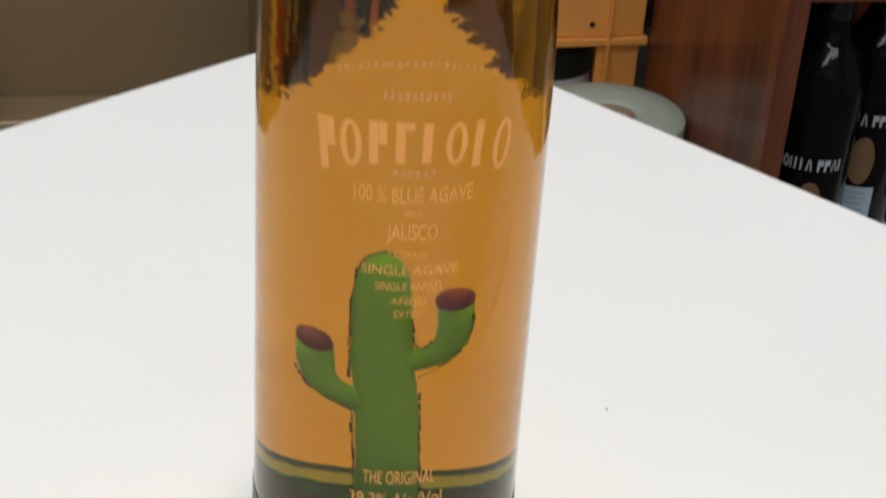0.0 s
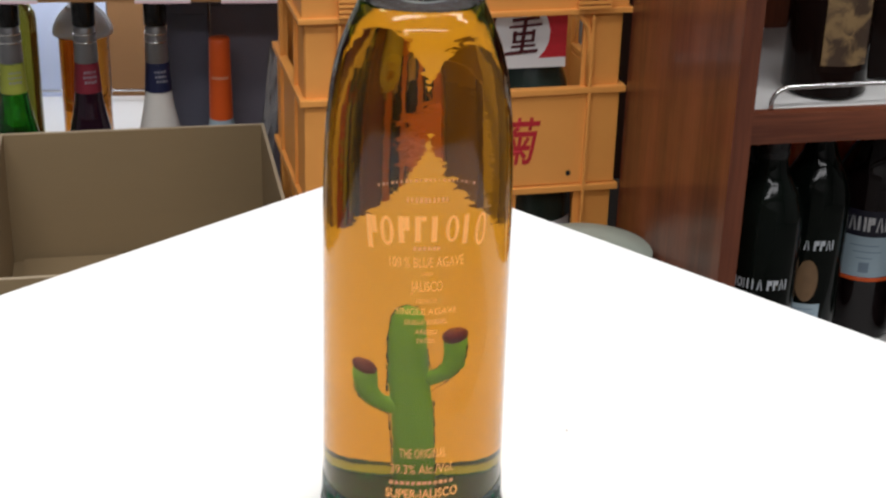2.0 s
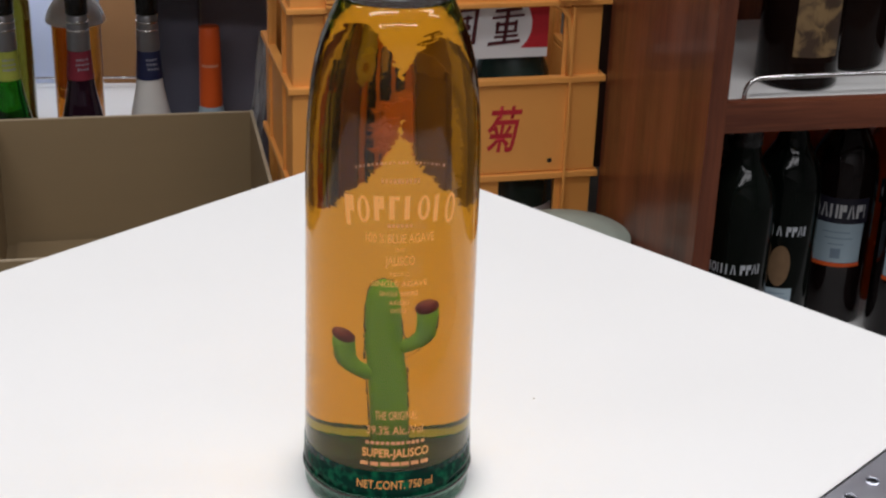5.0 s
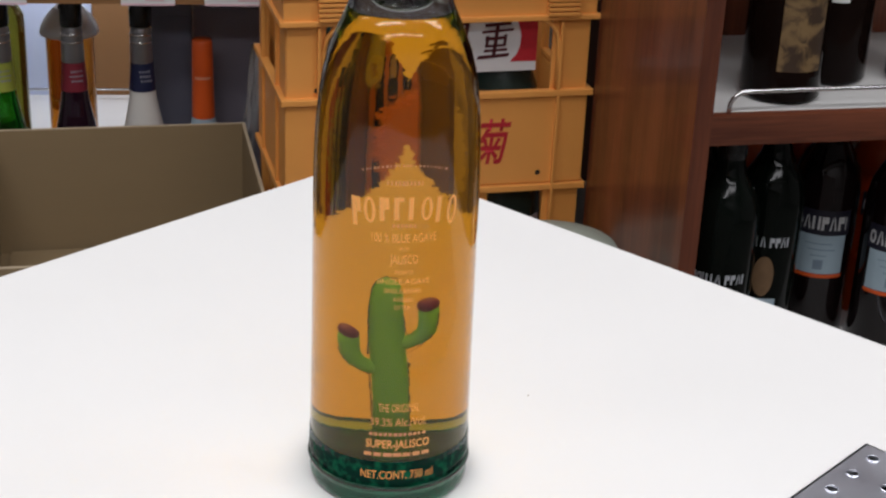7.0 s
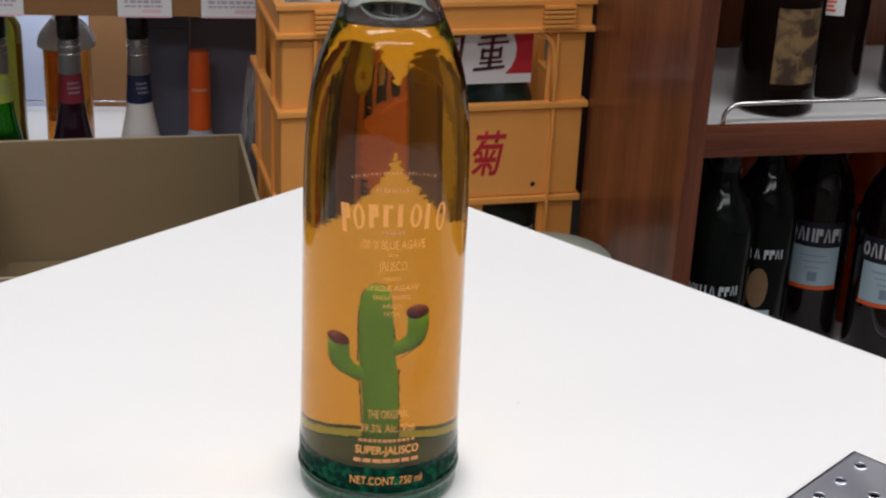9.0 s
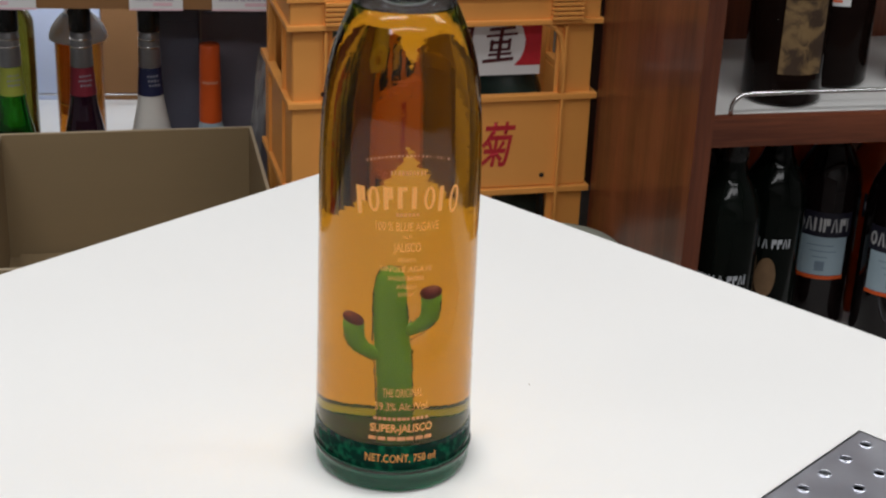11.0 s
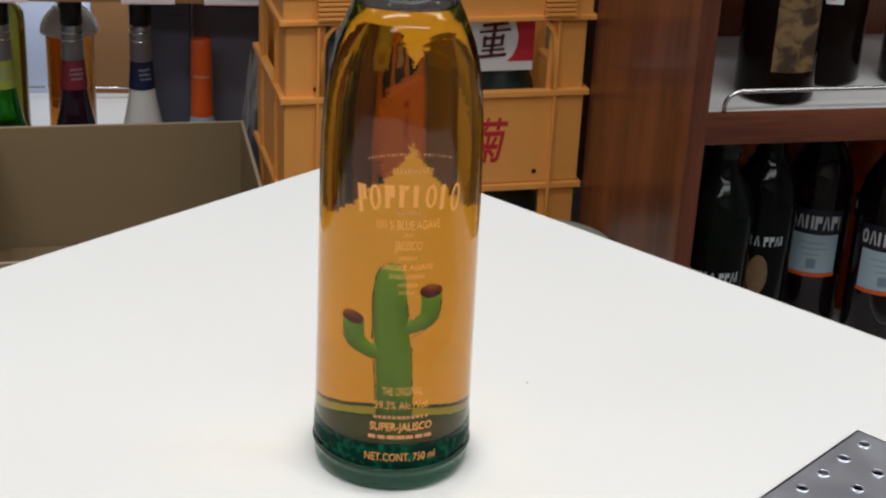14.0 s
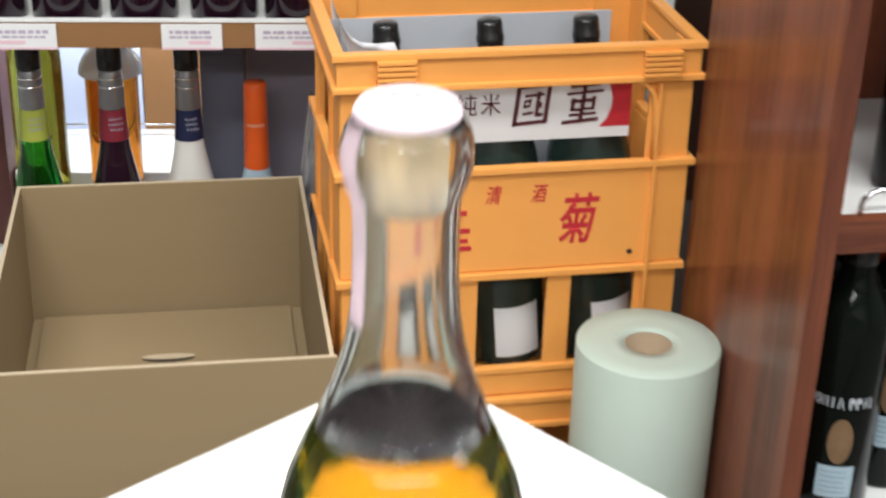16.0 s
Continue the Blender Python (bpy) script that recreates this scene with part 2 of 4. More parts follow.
_nt.links.new(_v.outputs["Fac"], _r.inputs["Fac"])
_nt.links.new(_r.outputs["Color"], _nt.nodes["Principled BSDF"].inputs["Base Color"])
M_FLASH = mat("mottled_emerald_glass", (0.004, 0.07, 0.035), rough=0.05, var=0.5, scale=120, bump=0.15, bscale=260, ior=1.12, rvar=0.03)
_nt = M_FLASH.node_tree
_v = _nt.nodes.new("ShaderNodeTexNoise")
_v.inputs["Scale"].default_value, _v.inputs["Detail"].default_value = 210, 8
_r = _nt.nodes.new("ShaderNodeValToRGB")
_r.color_ramp.elements[0].position, _r.color_ramp.elements[0].color = 0.47, (0.004, 0.034, 0.023, 1)
_r.color_ramp.elements[1].position, _r.color_ramp.elements[1].color = 0.80, (0.008, 0.20, 0.09, 1)
_nt.links.new(_nt.nodes["Texture Coordinate"].outputs["Object"], _v.inputs["Vector"])
_nt.links.new(_v.outputs["Fac"], _r.inputs["Fac"])
_nt.links.new(_r.outputs["Color"], _nt.nodes["Principled BSDF"].inputs["Base Color"])
M_OLIVE = mat("olive_band_print", (0.32, 0.34, 0.04), rough=0.5)
M_DKBAND = mat("dark_band_print", (0.02, 0.03, 0.01), rough=0.5)
M_CORK = mat("natural_cork", (0.25, 0.175, 0.105), rough=0.9, var=0.75, scale=210, stretch=(1, 1, 0.3))
M_SEAL = mat("pinkish_white_seal_paper", (0.72, 0.58, 0.62), rough=0.6, var=0.12, scale=120)
M_SEALINK = mat("pink_seal_ink", (0.62, 0.28, 0.42), rough=0.6)

# ---- mesh helpers ----


def box(bm, x0, x1, y0, y1, z0, z1, bev=0.0):
    r = bmesh.ops.create_cube(bm, size=1)
    for v in r["verts"]:
        v.co = Vector(((x0 + x1) / 2 + v.co.x * (x1 - x0), (y0 + y1) / 2 + v.co.y * (y1 - y0), (z0 + z1) / 2 + v.co.z * (z1 - z0)))
    if bev:
        es = {e for v in r["verts"] for e in v.link_edges}
        bmesh.ops.bevel(bm, geom=list(es), offset=bev, segments=2, profile=0.6, affect="EDGES")
    return r


def lathe(bm, prof, n=48, close=True):
    """Turns a profile of (r, z) round z; ends on the axis become fans."""
    rings = []
    for r, z in prof:
        if r < 1e-6:
            rings.append([bm.verts.new((0, 0, z))])
        else:
            rings.append([bm.verts.new((r * math.cos(2 * math.pi * k / n), r * math.sin(2 * math.pi * k / n), z)) for k in range(n)])
    for a, b in zip(rings, rings[1:]):
        for k in range(n):
            if len(a) == 1 and len(b) == 1:
                continue
            if len(a) == 1:
                bm.faces.new((a[0], b[(k + 1) % n], b[k]))
            elif len(b) == 1:
                bm.faces.new((a[k], a[(k + 1) % n], b[0]))
            else:
                bm.faces.new((a[k], a[(k + 1) % n], b[(k + 1) % n], b[k]))
    bmesh.ops.recalc_face_normals(bm, faces=bm.faces[:])
    for f in bm.faces:
        f.smooth = True


def patch(bm, r, a0, a1, z0, z1, n=12, m=1, rf=None):
    """A curved piece of label on a cylinder; angles in degrees. rf gives the radius by height."""
    g = []
    for j in range(m + 1):
        z = z0 + (z1 - z0) * j / m
        rr = rf(z) if rf else r
        g.append([bm.verts.new((rr * math.cos(radians(a0 + (a1 - a0) * k / n)), rr * math.sin(radians(a0 + (a1 - a0) * k / n)), z)) for k in range(n + 1)])
    for j in range(m):
        for k in range(n):
            f = bm.faces.new((g[j][k], g[j][k + 1], g[j + 1][k + 1], g[j + 1][k]))
            f.smooth = True


def tube(bm, pts, r, n=10):
    """A round bar along points."""
    rings = []
    for i, p in enumerate(pts):
        p = Vector(p)
        d = (Vector(pts[min(i + 1, len(pts) - 1)]) - Vector(pts[max(i - 1, 0)])).normalized()
        s = d.cross(Vector((0.31, 0.2, 0.93))).normalized()
        t = d.cross(s)
        rings.append([bm.verts.new(p + r * (math.cos(2 * math.pi * k / n) * s + math.sin(2 * math.pi * k / n) * t)) for k in range(n)])
    for a, b in zip(rings, rings[1:]):
        for k in range(n):
            bm.faces.new((a[k], a[(k + 1) % n], b[(k + 1) % n], b[k])).smooth = True
    bm.faces.new(rings[0])
    bm.faces.new(rings[-1])
    bmesh.ops.recalc_face_normals(bm, faces=bm.faces[:])


def part(name, bm, material, parent=None, label=""):
    me = bpy.data.meshes.new(name)
    bm.to_mesh(me)
    bm.free()
    me.materials.append(material)
    ob = new(name, me)
    if parent is not None:
        ob.parent = parent
    if label:
        ob["label"] = label
    return ob


def thing(name, m, label, category, group=""):
    ob = new(name)
    ob.empty_display_size = 0.05
    ob.matrix_world = m
    return tagged(ob, label, category, group)


def boxes(name, lst, material, parent, label="", bev=0.0):
    bm = bmesh.new()
    for b in lst:
        box(bm, *b, bev)
    return part(name, bm, material, parent, label)


def letters(text, size, bold=0.0, shear=0.0):
    """A flat mesh of the words, centred, in a bmesh with x to the right and y up."""
    cu = bpy.data.curves.new("words", "FONT")
    cu.body, cu.size, cu.align_x, cu.align_y, cu.offset, cu.shear = text, size, "CENTER", "CENTER", bold, shear
    cu.resolution_u = 3
    ob = new("words", cu)
    me = bpy.data.meshes.new_from_object(ob.evaluated_get(bpy.context.evaluated_depsgraph_get()))
    bpy.data.objects.remove(ob)
    bpy.data.curves.remove(cu)
    bm = bmesh.new()
    bm.from_mesh(me)
    bpy.data.meshes.remove(me)
    return bm


def squeeze(bm, width):
    """Scales a words mesh across to a wanted width."""
    xs = [v.co.x for v in bm.verts]
    if xs:
        k, c = width / (max(xs) - min(xs)), (max(xs) + min(xs)) / 2
        for v in bm.verts:
            v.co.x = (v.co.x - c) * k


def bend(bm, r, a, z):
    """Wraps a flat mesh round a cylinder of radius r at the angle a and height z."""
    for v in bm.verts:
        t = radians(a) + v.co.x / r
        v.co = Vector((r * math.cos(t), r * math.sin(t), z + v.co.y))


def upright(bm, x, y, z):
    """Stands a flat mesh up in the plane y, facing -y."""
    for v in bm.verts:
        v.co = Vector((x + v.co.x, y, z + v.co.y))


# ---- room shell ----
def slab(name, lst, material, m=Matrix()):
    ob = boxes(name, lst, material, None)
    ob.matrix_world = m
    return tagged(ob, kind="structure")


ROOM = pose(0, 0, 0, 0, 0, -37)
slab("floor", [(-3.2, 3.2, -3.2, 2.2, FLOOR - 0.1, FLOOR)], M_FLOOR, ROOM)
slab("ceiling", [(-3.2, 3.2, -3.2, 2.2, CEIL, CEIL + 0.1)], M_CEIL, ROOM)
slab("wall_back", [(-3.2, 3.2, 2.2, 2.3, FLOOR, CEIL)], M_DARKWALL, ROOM)
slab("wall_front", [(-3.2, 3.2, -3.3, -3.2, FLOOR, CEIL)], M_WALL, ROOM)
slab("wall_left", [(-3.3, -3.2, -3.3, 2.3, FLOOR, CEIL)], M_WALL, ROOM)
slab("wall_right", [(3.2, 3.3, -3.3, 2.3, FLOOR, CEIL)], M_WALL, ROOM)

# ---- counter ----
counter = thing("counter", pose(0, 0, 0), "white laminate shop counter with a square corner", "counter")
bm = bmesh.new()
PH = radians(1.23)
top = [(0, 0), (-1.7, 0), (-1.7, -1.3), (1.3 * math.tan(PH), -1.3)]
vb = [bm.verts.new((x, y, -0.03)) for x, y in top]
vt = [bm.verts.new((x, y, 0)) for x, y in top]
bm.faces.new(vt)
bm.faces.new(vb)
for k in range(4):
    bm.faces.new((vb[k], vb[(k + 1) % 4], vt[(k + 1) % 4], vt[k]))
bmesh.ops.recalc_face_normals(bm, faces=bm.faces[:])
bmesh.ops.bevel(bm, geom=bm.edges[:], offset=0.0015, segments=3, profile=0.5, affect="EDGES")
part("worktop", bm, M_TABLE, counter)
boxes("base_cabinet", [(-1.68, -0.04, -1.28, -0.04, FLOOR, -0.0305)], M_TABLE, counter)


# ---- tequila bottle ----
BX, BY = -0.2961, -0.3137
FACE = -129.5  # the side that the printing faces
OUT = [(0.0381, 0.020), (0.0379, 0.040), (0.0377, 0.07), (0.0376, 0.10), (0.0375, 0.147), (0.0373, 0.160), (0.0369, 0.172), (0.0362, 0.183), (0.0350, 0.194),
       (0.0334, 0.2035), (0.0312, 0.212), (0.0285, 0.219), (0.0262, 0.2245)]
NECK = [(0.0262, 0.2245), (0.0234, 0.231), (0.0203, 0.239), (0.0175, 0.247), (0.0154, 0.255), (0.0142, 0.263), (0.0136, 0.272),
        (0.0134, 0.283), (0.0135, 0.2925), (0.0140, 0.2965), (0.0154, 0.3000), (0.0165, 0.3043), (0.0166, 0.3085), (0.0156, 0.3125), (0.0140, 0.3148), (0.0122, 0.316)]
LEVEL = 0.2302


def outer(z):
    pr = [(0.0372, 0.0)] + OUT + NECK
    for (r0, z0), (r1, z1) in zip(pr, pr[1:]):
        if z0 <= z <= z1 and z1 > z0:
            return r0 + (r1 - r0) * (z - z0) / (z1 - z0)
    return 0.0375


bottle = thing("tequila_bottle", pose(BX, BY, 0), "tall clear glass bottle of amber liquor with a green cactus inside", "bottle")
bm = bmesh.new()
liq = [(0, 0.0107), (0.0362, 0.0107), (0.0364, 0.0115), (0.0364, 0.0172), (0.0378, 0.0174), (0.0380, 0.0182)] + [(r, z) for r, z in OUT if z < LEVEL - 0.0005] + [(outer(LEVEL) - 0.0002, LEVEL), (outer(LEVEL) - 0.0022, LEVEL + 0.0006), (outer(LEVEL) - 0.0032, LEVEL), (outer(LEVEL) * 0.87, LEVEL), (0, LEVEL)]
lathe(bm, liq, 96)
# top and bottom faces get the near-black copy, painted for absorbed light
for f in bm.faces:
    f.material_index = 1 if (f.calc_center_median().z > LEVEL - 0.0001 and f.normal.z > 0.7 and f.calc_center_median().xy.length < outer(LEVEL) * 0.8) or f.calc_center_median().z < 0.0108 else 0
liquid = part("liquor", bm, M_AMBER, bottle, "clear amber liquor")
liquid.data.materials.append(M_AMBER_DARKENED)
bm = bmesh.new()
ins = [(max(r - 0.0026, 0.0098), z) for r, z in NECK]
prof = [(outer(LEVEL + 0.001) - 0.0028, LEVEL + 0.001), (outer(LEVEL + 0.001), LEVEL + 0.001)] + [p for p in NECK if p[1] > LEVEL + 0.003] + [(0.0108, 0.3155)] + [p for p in reversed(ins) if LEVEL + 0.003 < p[1] < 0.314] + [(outer(LEVEL + 0.001) - 0.0028, LEVEL + 0.001)]
lathe(bm, prof, 96)
neck = part("neck", bm, M_CLEAR, bottle, "clear glass neck with a rolled lip")
bm = bmesh.new()
lathe(bm, [(0, 0.003), (0.029, 0.0008), (0.0362, 0.0), (0.0373, 0.0008), (0.0380, 0.003), (0.0380, 0.0058), (0.0374, 0.0074), (0.0378, 0.0086), (0.0386, 0.0098),
           (0.0389, 0.0112), (0.0385, 0.0126), (0.0382, 0.0136), (0.0381, 0.0176), (0.0362, 0.0176), (0.0362, 0.0110), (0, 0.0110)], 96)
base = part("base", bm, M_GRNBASE, bottle, "emerald green glass foot with a raised ring")
bm = bmesh.new()
lathe(bm, [(0.0383, 0.0106), (0.0390, 0.0110), (0.0391, 0.0114), (0.0389, 0.0119), (0.0384, 0.0121), (0.0383, 0.0106)], 96)
part("foot_seam", bm, M_DKGREEN, bottle, "blackish green moulding seam")
bm = bmesh.new()
patch(bm, 0.0384, FACE - 100, FACE + 100, 0.0130, 0.0262, 48, 3, rf=lambda z: 0.0386 - 0.0004 * (z - 0.0130) / 0.0132)
bmesh.ops.solidify(bm, geom=bm.faces[:], thickness=0.0002)
flash = part("green_flash", bm, M_FLASH, bottle, "dark emerald mottled glass above the foot")
for o in (liquid, neck, flash):
    o.visible_shadow = False

# painted ground at the foot of the liquor, with two bands on the far wall
bm = bmesh.new()
lathe(bm, [(0, 0.0126), (0.0345, 0.0124), (0.0347, 0.0116), (0, 0.0116)], 64)
part("ground_disc", bm, M_GROUND, bottle, "dark green glittering painted ground")
for nm, mt, z0, z1 in (("olive_band", M_OLIVE, 0.0128, 0.0168), ("dark_band", M_DKBAND, 0.0169, 0.0178)):
    bm = bmesh.new()
    patch(bm, 0.0352, FACE + 78, FACE + 282, z0, z1, 40)
    bmesh.ops.solidify(bm, geom=bm.faces[:], thickness=0.0003)
    part(nm, bm, mt, bottle)


# the cactus: a moulded figure on the bottle's axis
def blob(bm, pts, rad, flat=0.55, n=20):
    """A rounded limb along (x, z) points in the plane of the figure, with a radius at each."""
    rings = []
    for i, (x, z) in enumerate(pts):
        x0, z0 = pts[max(i - 1, 0)]
        x1, z1 = pts[min(i + 1, len(pts) - 1)]
        d = math.hypot(x1 - x0, z1 - z0)
        nx, nz = -(z1 - z0) / d, (x1 - x0) / d
        rings.append([bm.verts.new((x + rad[i] * math.cos(2 * math.pi * k / n) * nx, rad[i] * flat * math.sin(2 * math.pi * k / n), z + rad[i] * math.cos(2 * math.pi * k / n) * nz)) for k in range(n)])
    for a, b in zip(rings, rings[1:]):
        for k in range(n):
            bm.faces.new((a[k], a[(k + 1) % n], b[(k + 1) % n], b[k])).smooth = True
    bm.faces.new(rings[0])
    bm.faces.new(rings[-1])
    bmesh.ops.recalc_face_normals(bm, faces=bm.faces[:])


CFACE = -134.0
CROT = pose(-0.0005, 0.0002, 0, 0, 0, CFACE + 90)
cactus_parts = []
bm = bmesh.new()
blob(bm, [(0.0014, 0.0122), (0.0008, 0.045), (0.0000, 0.062), (-0.0012, 0.075), (-0.0016, 0.090), (-0.0017, 0.0985), (-0.0017, 0.1030), (-0.0017, 0.1058), (-0.0017, 0.1070)],
     [0.0064, 0.0062, 0.0062, 0.0061, 0.0058, 0.0055, 0.0046, 0.0028, 0.0008])
trunk = part("cactus_trunk", bm, M_CACTUS, bottle, "matt green cactus trunk standing in the liquor")
bm = bmesh.new()
blob(bm, [(-0.002, 0.0606), (-0.0072, 0.0615), (-0.0112, 0.0640), (-0.0134, 0.0680), (-0.0141, 0.0730), (-0.0143, 0.0775)], [0.0040, 0.0035, 0.0035, 0.0037, 0.0038, 0.0039])
arm_l = part("cactus_arm", bm, M_CACTUS, bottle)
bm = bmesh.new()
blob(bm, [(0.002, 0.0738), (0.0062, 0.0748), (0.0098, 0.0766), (0.0120, 0.0803), (0.0126, 0.0855), (0.0124, 0.0925)], [0.0040, 0.0033, 0.0033, 0.0034, 0.0035, 0.0036])
arm_r = part("cactus_arm", bm, M_CACTUS, bottle)
for o in (trunk, arm_l, arm_r):
    o.matrix_basis = CROT
for x, z, arm, tilt in ((-0.0144, 0.0788, arm_l, 0.25), (0.0123, 0.0935, arm_r, -0.1)):
    bm = bmesh.new()
    bmesh.ops.create_uvsphere(bm, u_segments=24, v_segments=12, radius=1)
    for v in bm.verts:
        v.co = Vector((x + v.co.x * 0.0039, v.co.y * 0.0030 - 0.0003, z + v.co.z * 0.0035 - tilt * v.co.x * 0.0043))
    for f in bm.faces:
        f.smooth = True
    part("flower", bm, M_FLOWER, arm, "dark purple flower")
# broken dark outline beside the limbs
for k, pts in enumerate(([(0.0016, 0.1068), (-0.0020, 0.1078), (-0.0052, 0.1060), (-0.0069, 0.1010), (-0.0075, 0.094), (-0.0076, 0.086), (-0.0076, 0.078), (-0.0074, 0.068)],
            [(0.0064, 0.064), (0.0067, 0.054), (0.0070, 0.044), (0.0073, 0.034), (0.0077, 0.018)],
            [(0.0042, 0.088), (0.0050, 0.0800), (0.0064, 0.0775), (0.0080, 0.081)],
            [(0.0058, 0.0688), (0.0094, 0.0720), (0.0134, 0.0766), (0.0157, 0.0830), (0.0160, 0.0890)],
            [(-0.0182, 0.0700), (-0.0158, 0.0642), (-0.0115, 0.0604), (-0.0066, 0.0576), (-0.0060, 0.045), (-0.0056, 0.034), (-0.0054, 0.018)])):
    rnd = random.Random(k)
    bm = bmesh.new()
    for p, q in zip(pts, pts[1:]):
        n_ = 3
        for i in range(n_):
            t0, t1 = i / n_, (i + rnd.uniform(0.7, 1.05)) / n_
            j = rnd.uniform(-0.00015, 0.00015)
            tube(bm, [(p[0] + (q[0] - p[0]) * t0 + j, -0.0006, p[1] + (q[1] - p[1]) * t0), (p[0] + (q[0] - p[0]) * t1 + j, -0.0006, p[1] + (q[1] - p[1]) * t1)], rnd.uniform(0.00014, 0.00034), 6)
    o = part("cactus_outline", bm, M_CACTUS_EDGE, bottle)
    o.matrix_basis = CROT


def words_on_bottle(text, z, width, size, a=FACE, bold=0.0):
    bm = letters(text, size, bold)
    squeeze(bm, width)
    bend(bm, outer(z) + (0.0009 if z < 0.03 else 0.00025), a, z)
    return part("printed_words", bm, M_GOLD, bottle, "gold printed words")


def bars_on_bottle(name, z, width, h, count, a=FACE, gap=0.3, arch=0.0, seed=1):
    """A row of plain printed bars in place of small words."""
    rnd = random.Random(seed)
    bm = bmesh.new()
    w = width / count
    for k in range(count):
        x0 = -width / 2 + k * w
        x1 = x0 + w * (1 - gap * rnd.uniform(0.6, 1.4))
        t = (x0 + x1) / width
        zz = z - arch * t * t
        vs = [bm.verts.new((x, y, 0)) for x, y in ((x0, zz - h / 2), (x1, zz - h / 2), (x1, zz + h / 2), (x0, zz + h / 2))]
        bm.faces.new(vs)
    bend(bm, outer(z) + 0.00025, a, 0)
    return part(name, bm, M_DIMGOLD, bottle, "small gold print")


words_on_bottle("NET.CONT. 750 ml", 0.0195, 0.0345, 0.0060)
bars_on_bottle("small_print", 0.0302, 0.0315, 0.0020, 7, gap=0.15, seed=2)
words_on_bottle("SUPER-JALISCO", 0.0355, 0.0300, 0.0060, bold=0.00012)
bars_on_bottle("small_print", 0.0408, 0.0270, 0.0016, 12, gap=0.3, seed=3)
words_on_bottle("39.3% Alc./Vol.", 0.0470, 0.0260, 0.0060)
words_on_bottle("THE ORIGINAL", 0.0543, 0.0190, 0.0062)
words_on_bottle("EXTRA", 0.1050, 0.0070, 0.0028)
words_on_bottle("AÑEJO", 0.1088, 0.0090, 0.0028)
words_on_bottle("SINGLE BARREL", 0.1130, 0.0170, 0.0031)
words_on_bottle("SINGLE AGAVE", 0.1175, 0.0240, 0.0038)
words_on_bottle("MEXICO", 0.1220, 0.0080, 0.0026)
words_on_bottle("JALISCO", 0.1280, 0.0124, 0.0062)
words_on_bottle("FROM", 0.1332, 0.0042, 0.0022)
words_on_bottle("100 % BLUE AGAVE", 0.1380, 0.0290, 0.0060)
bars_on_bottle("small_print", 0.1440, 0.0110, 0.0016, 6, seed=5)
bars_on_bottle("small_print", 0.1635, 0.0165, 0.0022, 10, gap=0.45, seed=6)
bars_on_bottle("small_print", 0.1715, 0.0390, 0.0011, 22, gap=0.62, arch=0.0035, seed=7)
# the name in an arch: tall plain gold shapes, rings and bars
for k in range(8):
    x = -0.0220 + k * 0.0063
    t = x / 0.0228
    h = 0.0052 + 0.0016 * t * t
    zc = 0.1520 - 0.0030 * t * t
    lean = -0.10 * t
    bm = bmesh.new()
    if k in (1, 5, 7):
        n_ = 20
        qv = [bm.verts.new((x + 0.0027 * math.cos(a) - lean * h * math.sin(a), zc + h * math.sin(a), 0)) for a in [2 * math.pi * i / n_ for i in range(n_)]]
        iv = [bm.verts.new((x + 0.0012 * math.cos(a) - lean * h * 0.78 * math.sin(a), zc + h * 0.78 * math.sin(a), 0)) for a in [2 * math.pi * i / n_ for i in range(n_)]]
        for j in range(n_):
            bm.faces.new((qv[j], qv[(j + 1) % n_], iv[(j + 1) % n_], iv[j]))
    else:
        w = 0.0011
        bm.faces.new([bm.verts.new((x + a - lean * b_ - 0.0008, zc + b_, 0)) for a, b_ in ((-w, -h), (w, -h), (w, h), (-w, h))])
        if k in (0, 2, 3):
            z1, z0 = h, (-0.05 * h if k != 3 else 0.62 * h)
            bm.faces.new([bm.verts.new((x + a - lean * b_ - 0.0008, zc + b_, 0)) for a, b_ in ((w + 0.0001, z0), (w + 0.0021, z0), (w + 0.0021, z1), (w + 0.0001, z1))])
    bend(bm, outer(0.15) + 0.00025, FACE, 0)
    part("name_shape", bm, M_GOLD, bottle, "tall gold shape")

# cork, seal and paper strip
bm = bmesh.new()
lathe(bm, [(0, 0.2930), (0.0098, 0.2930), (0.0103, 0.2945), (0.0106, 0.3145), (0, 0.315)], 40)
part("cork", bm, M_CORK, bottle, "natural cork")
bm = bmesh.new()
lathe(bm, [(0, 0.3161), (0.0128, 0.3161), (0.0134, 0.3167), (0.0133, 0.3178), (0.0122, 0.3192), (0.0090, 0.3201), (0.0050, 0.3205), (0, 0.3206)], 48)
cap = part("seal_cap", bm, M_SEAL, bottle, "pinkish white paper seal over the cork")
bm = bmesh.new()
for k, (x, y) in enumerate(((-0.003, 0.002), (0.001, -0.002), (0.004, 0.001), (-0.001, 0.005), (0.003, -0.005))):
    bmesh.ops.create_circle(bm, cap_ends=True, segments=7, radius=0.0014 + 0.0003 * k, matrix=Matrix.Translation((x, y, 0.3208)))
part("seal_mark", bm, M_SEALINK, cap)
bm = bmesh.new()
sa = FACE - 62
patch(bm, 0, sa - 14, sa + 14, 0.262, 0.3165, 6, 16, rf=lambda z: outer(min(z, 0.3145)) + 0.0005)
sol = bmesh.ops.solidify(bm, geom=bm.faces[:], thickness=0.0002)
part("seal_strip", bm, M_SEAL, bottle, "pink paper seal strip")

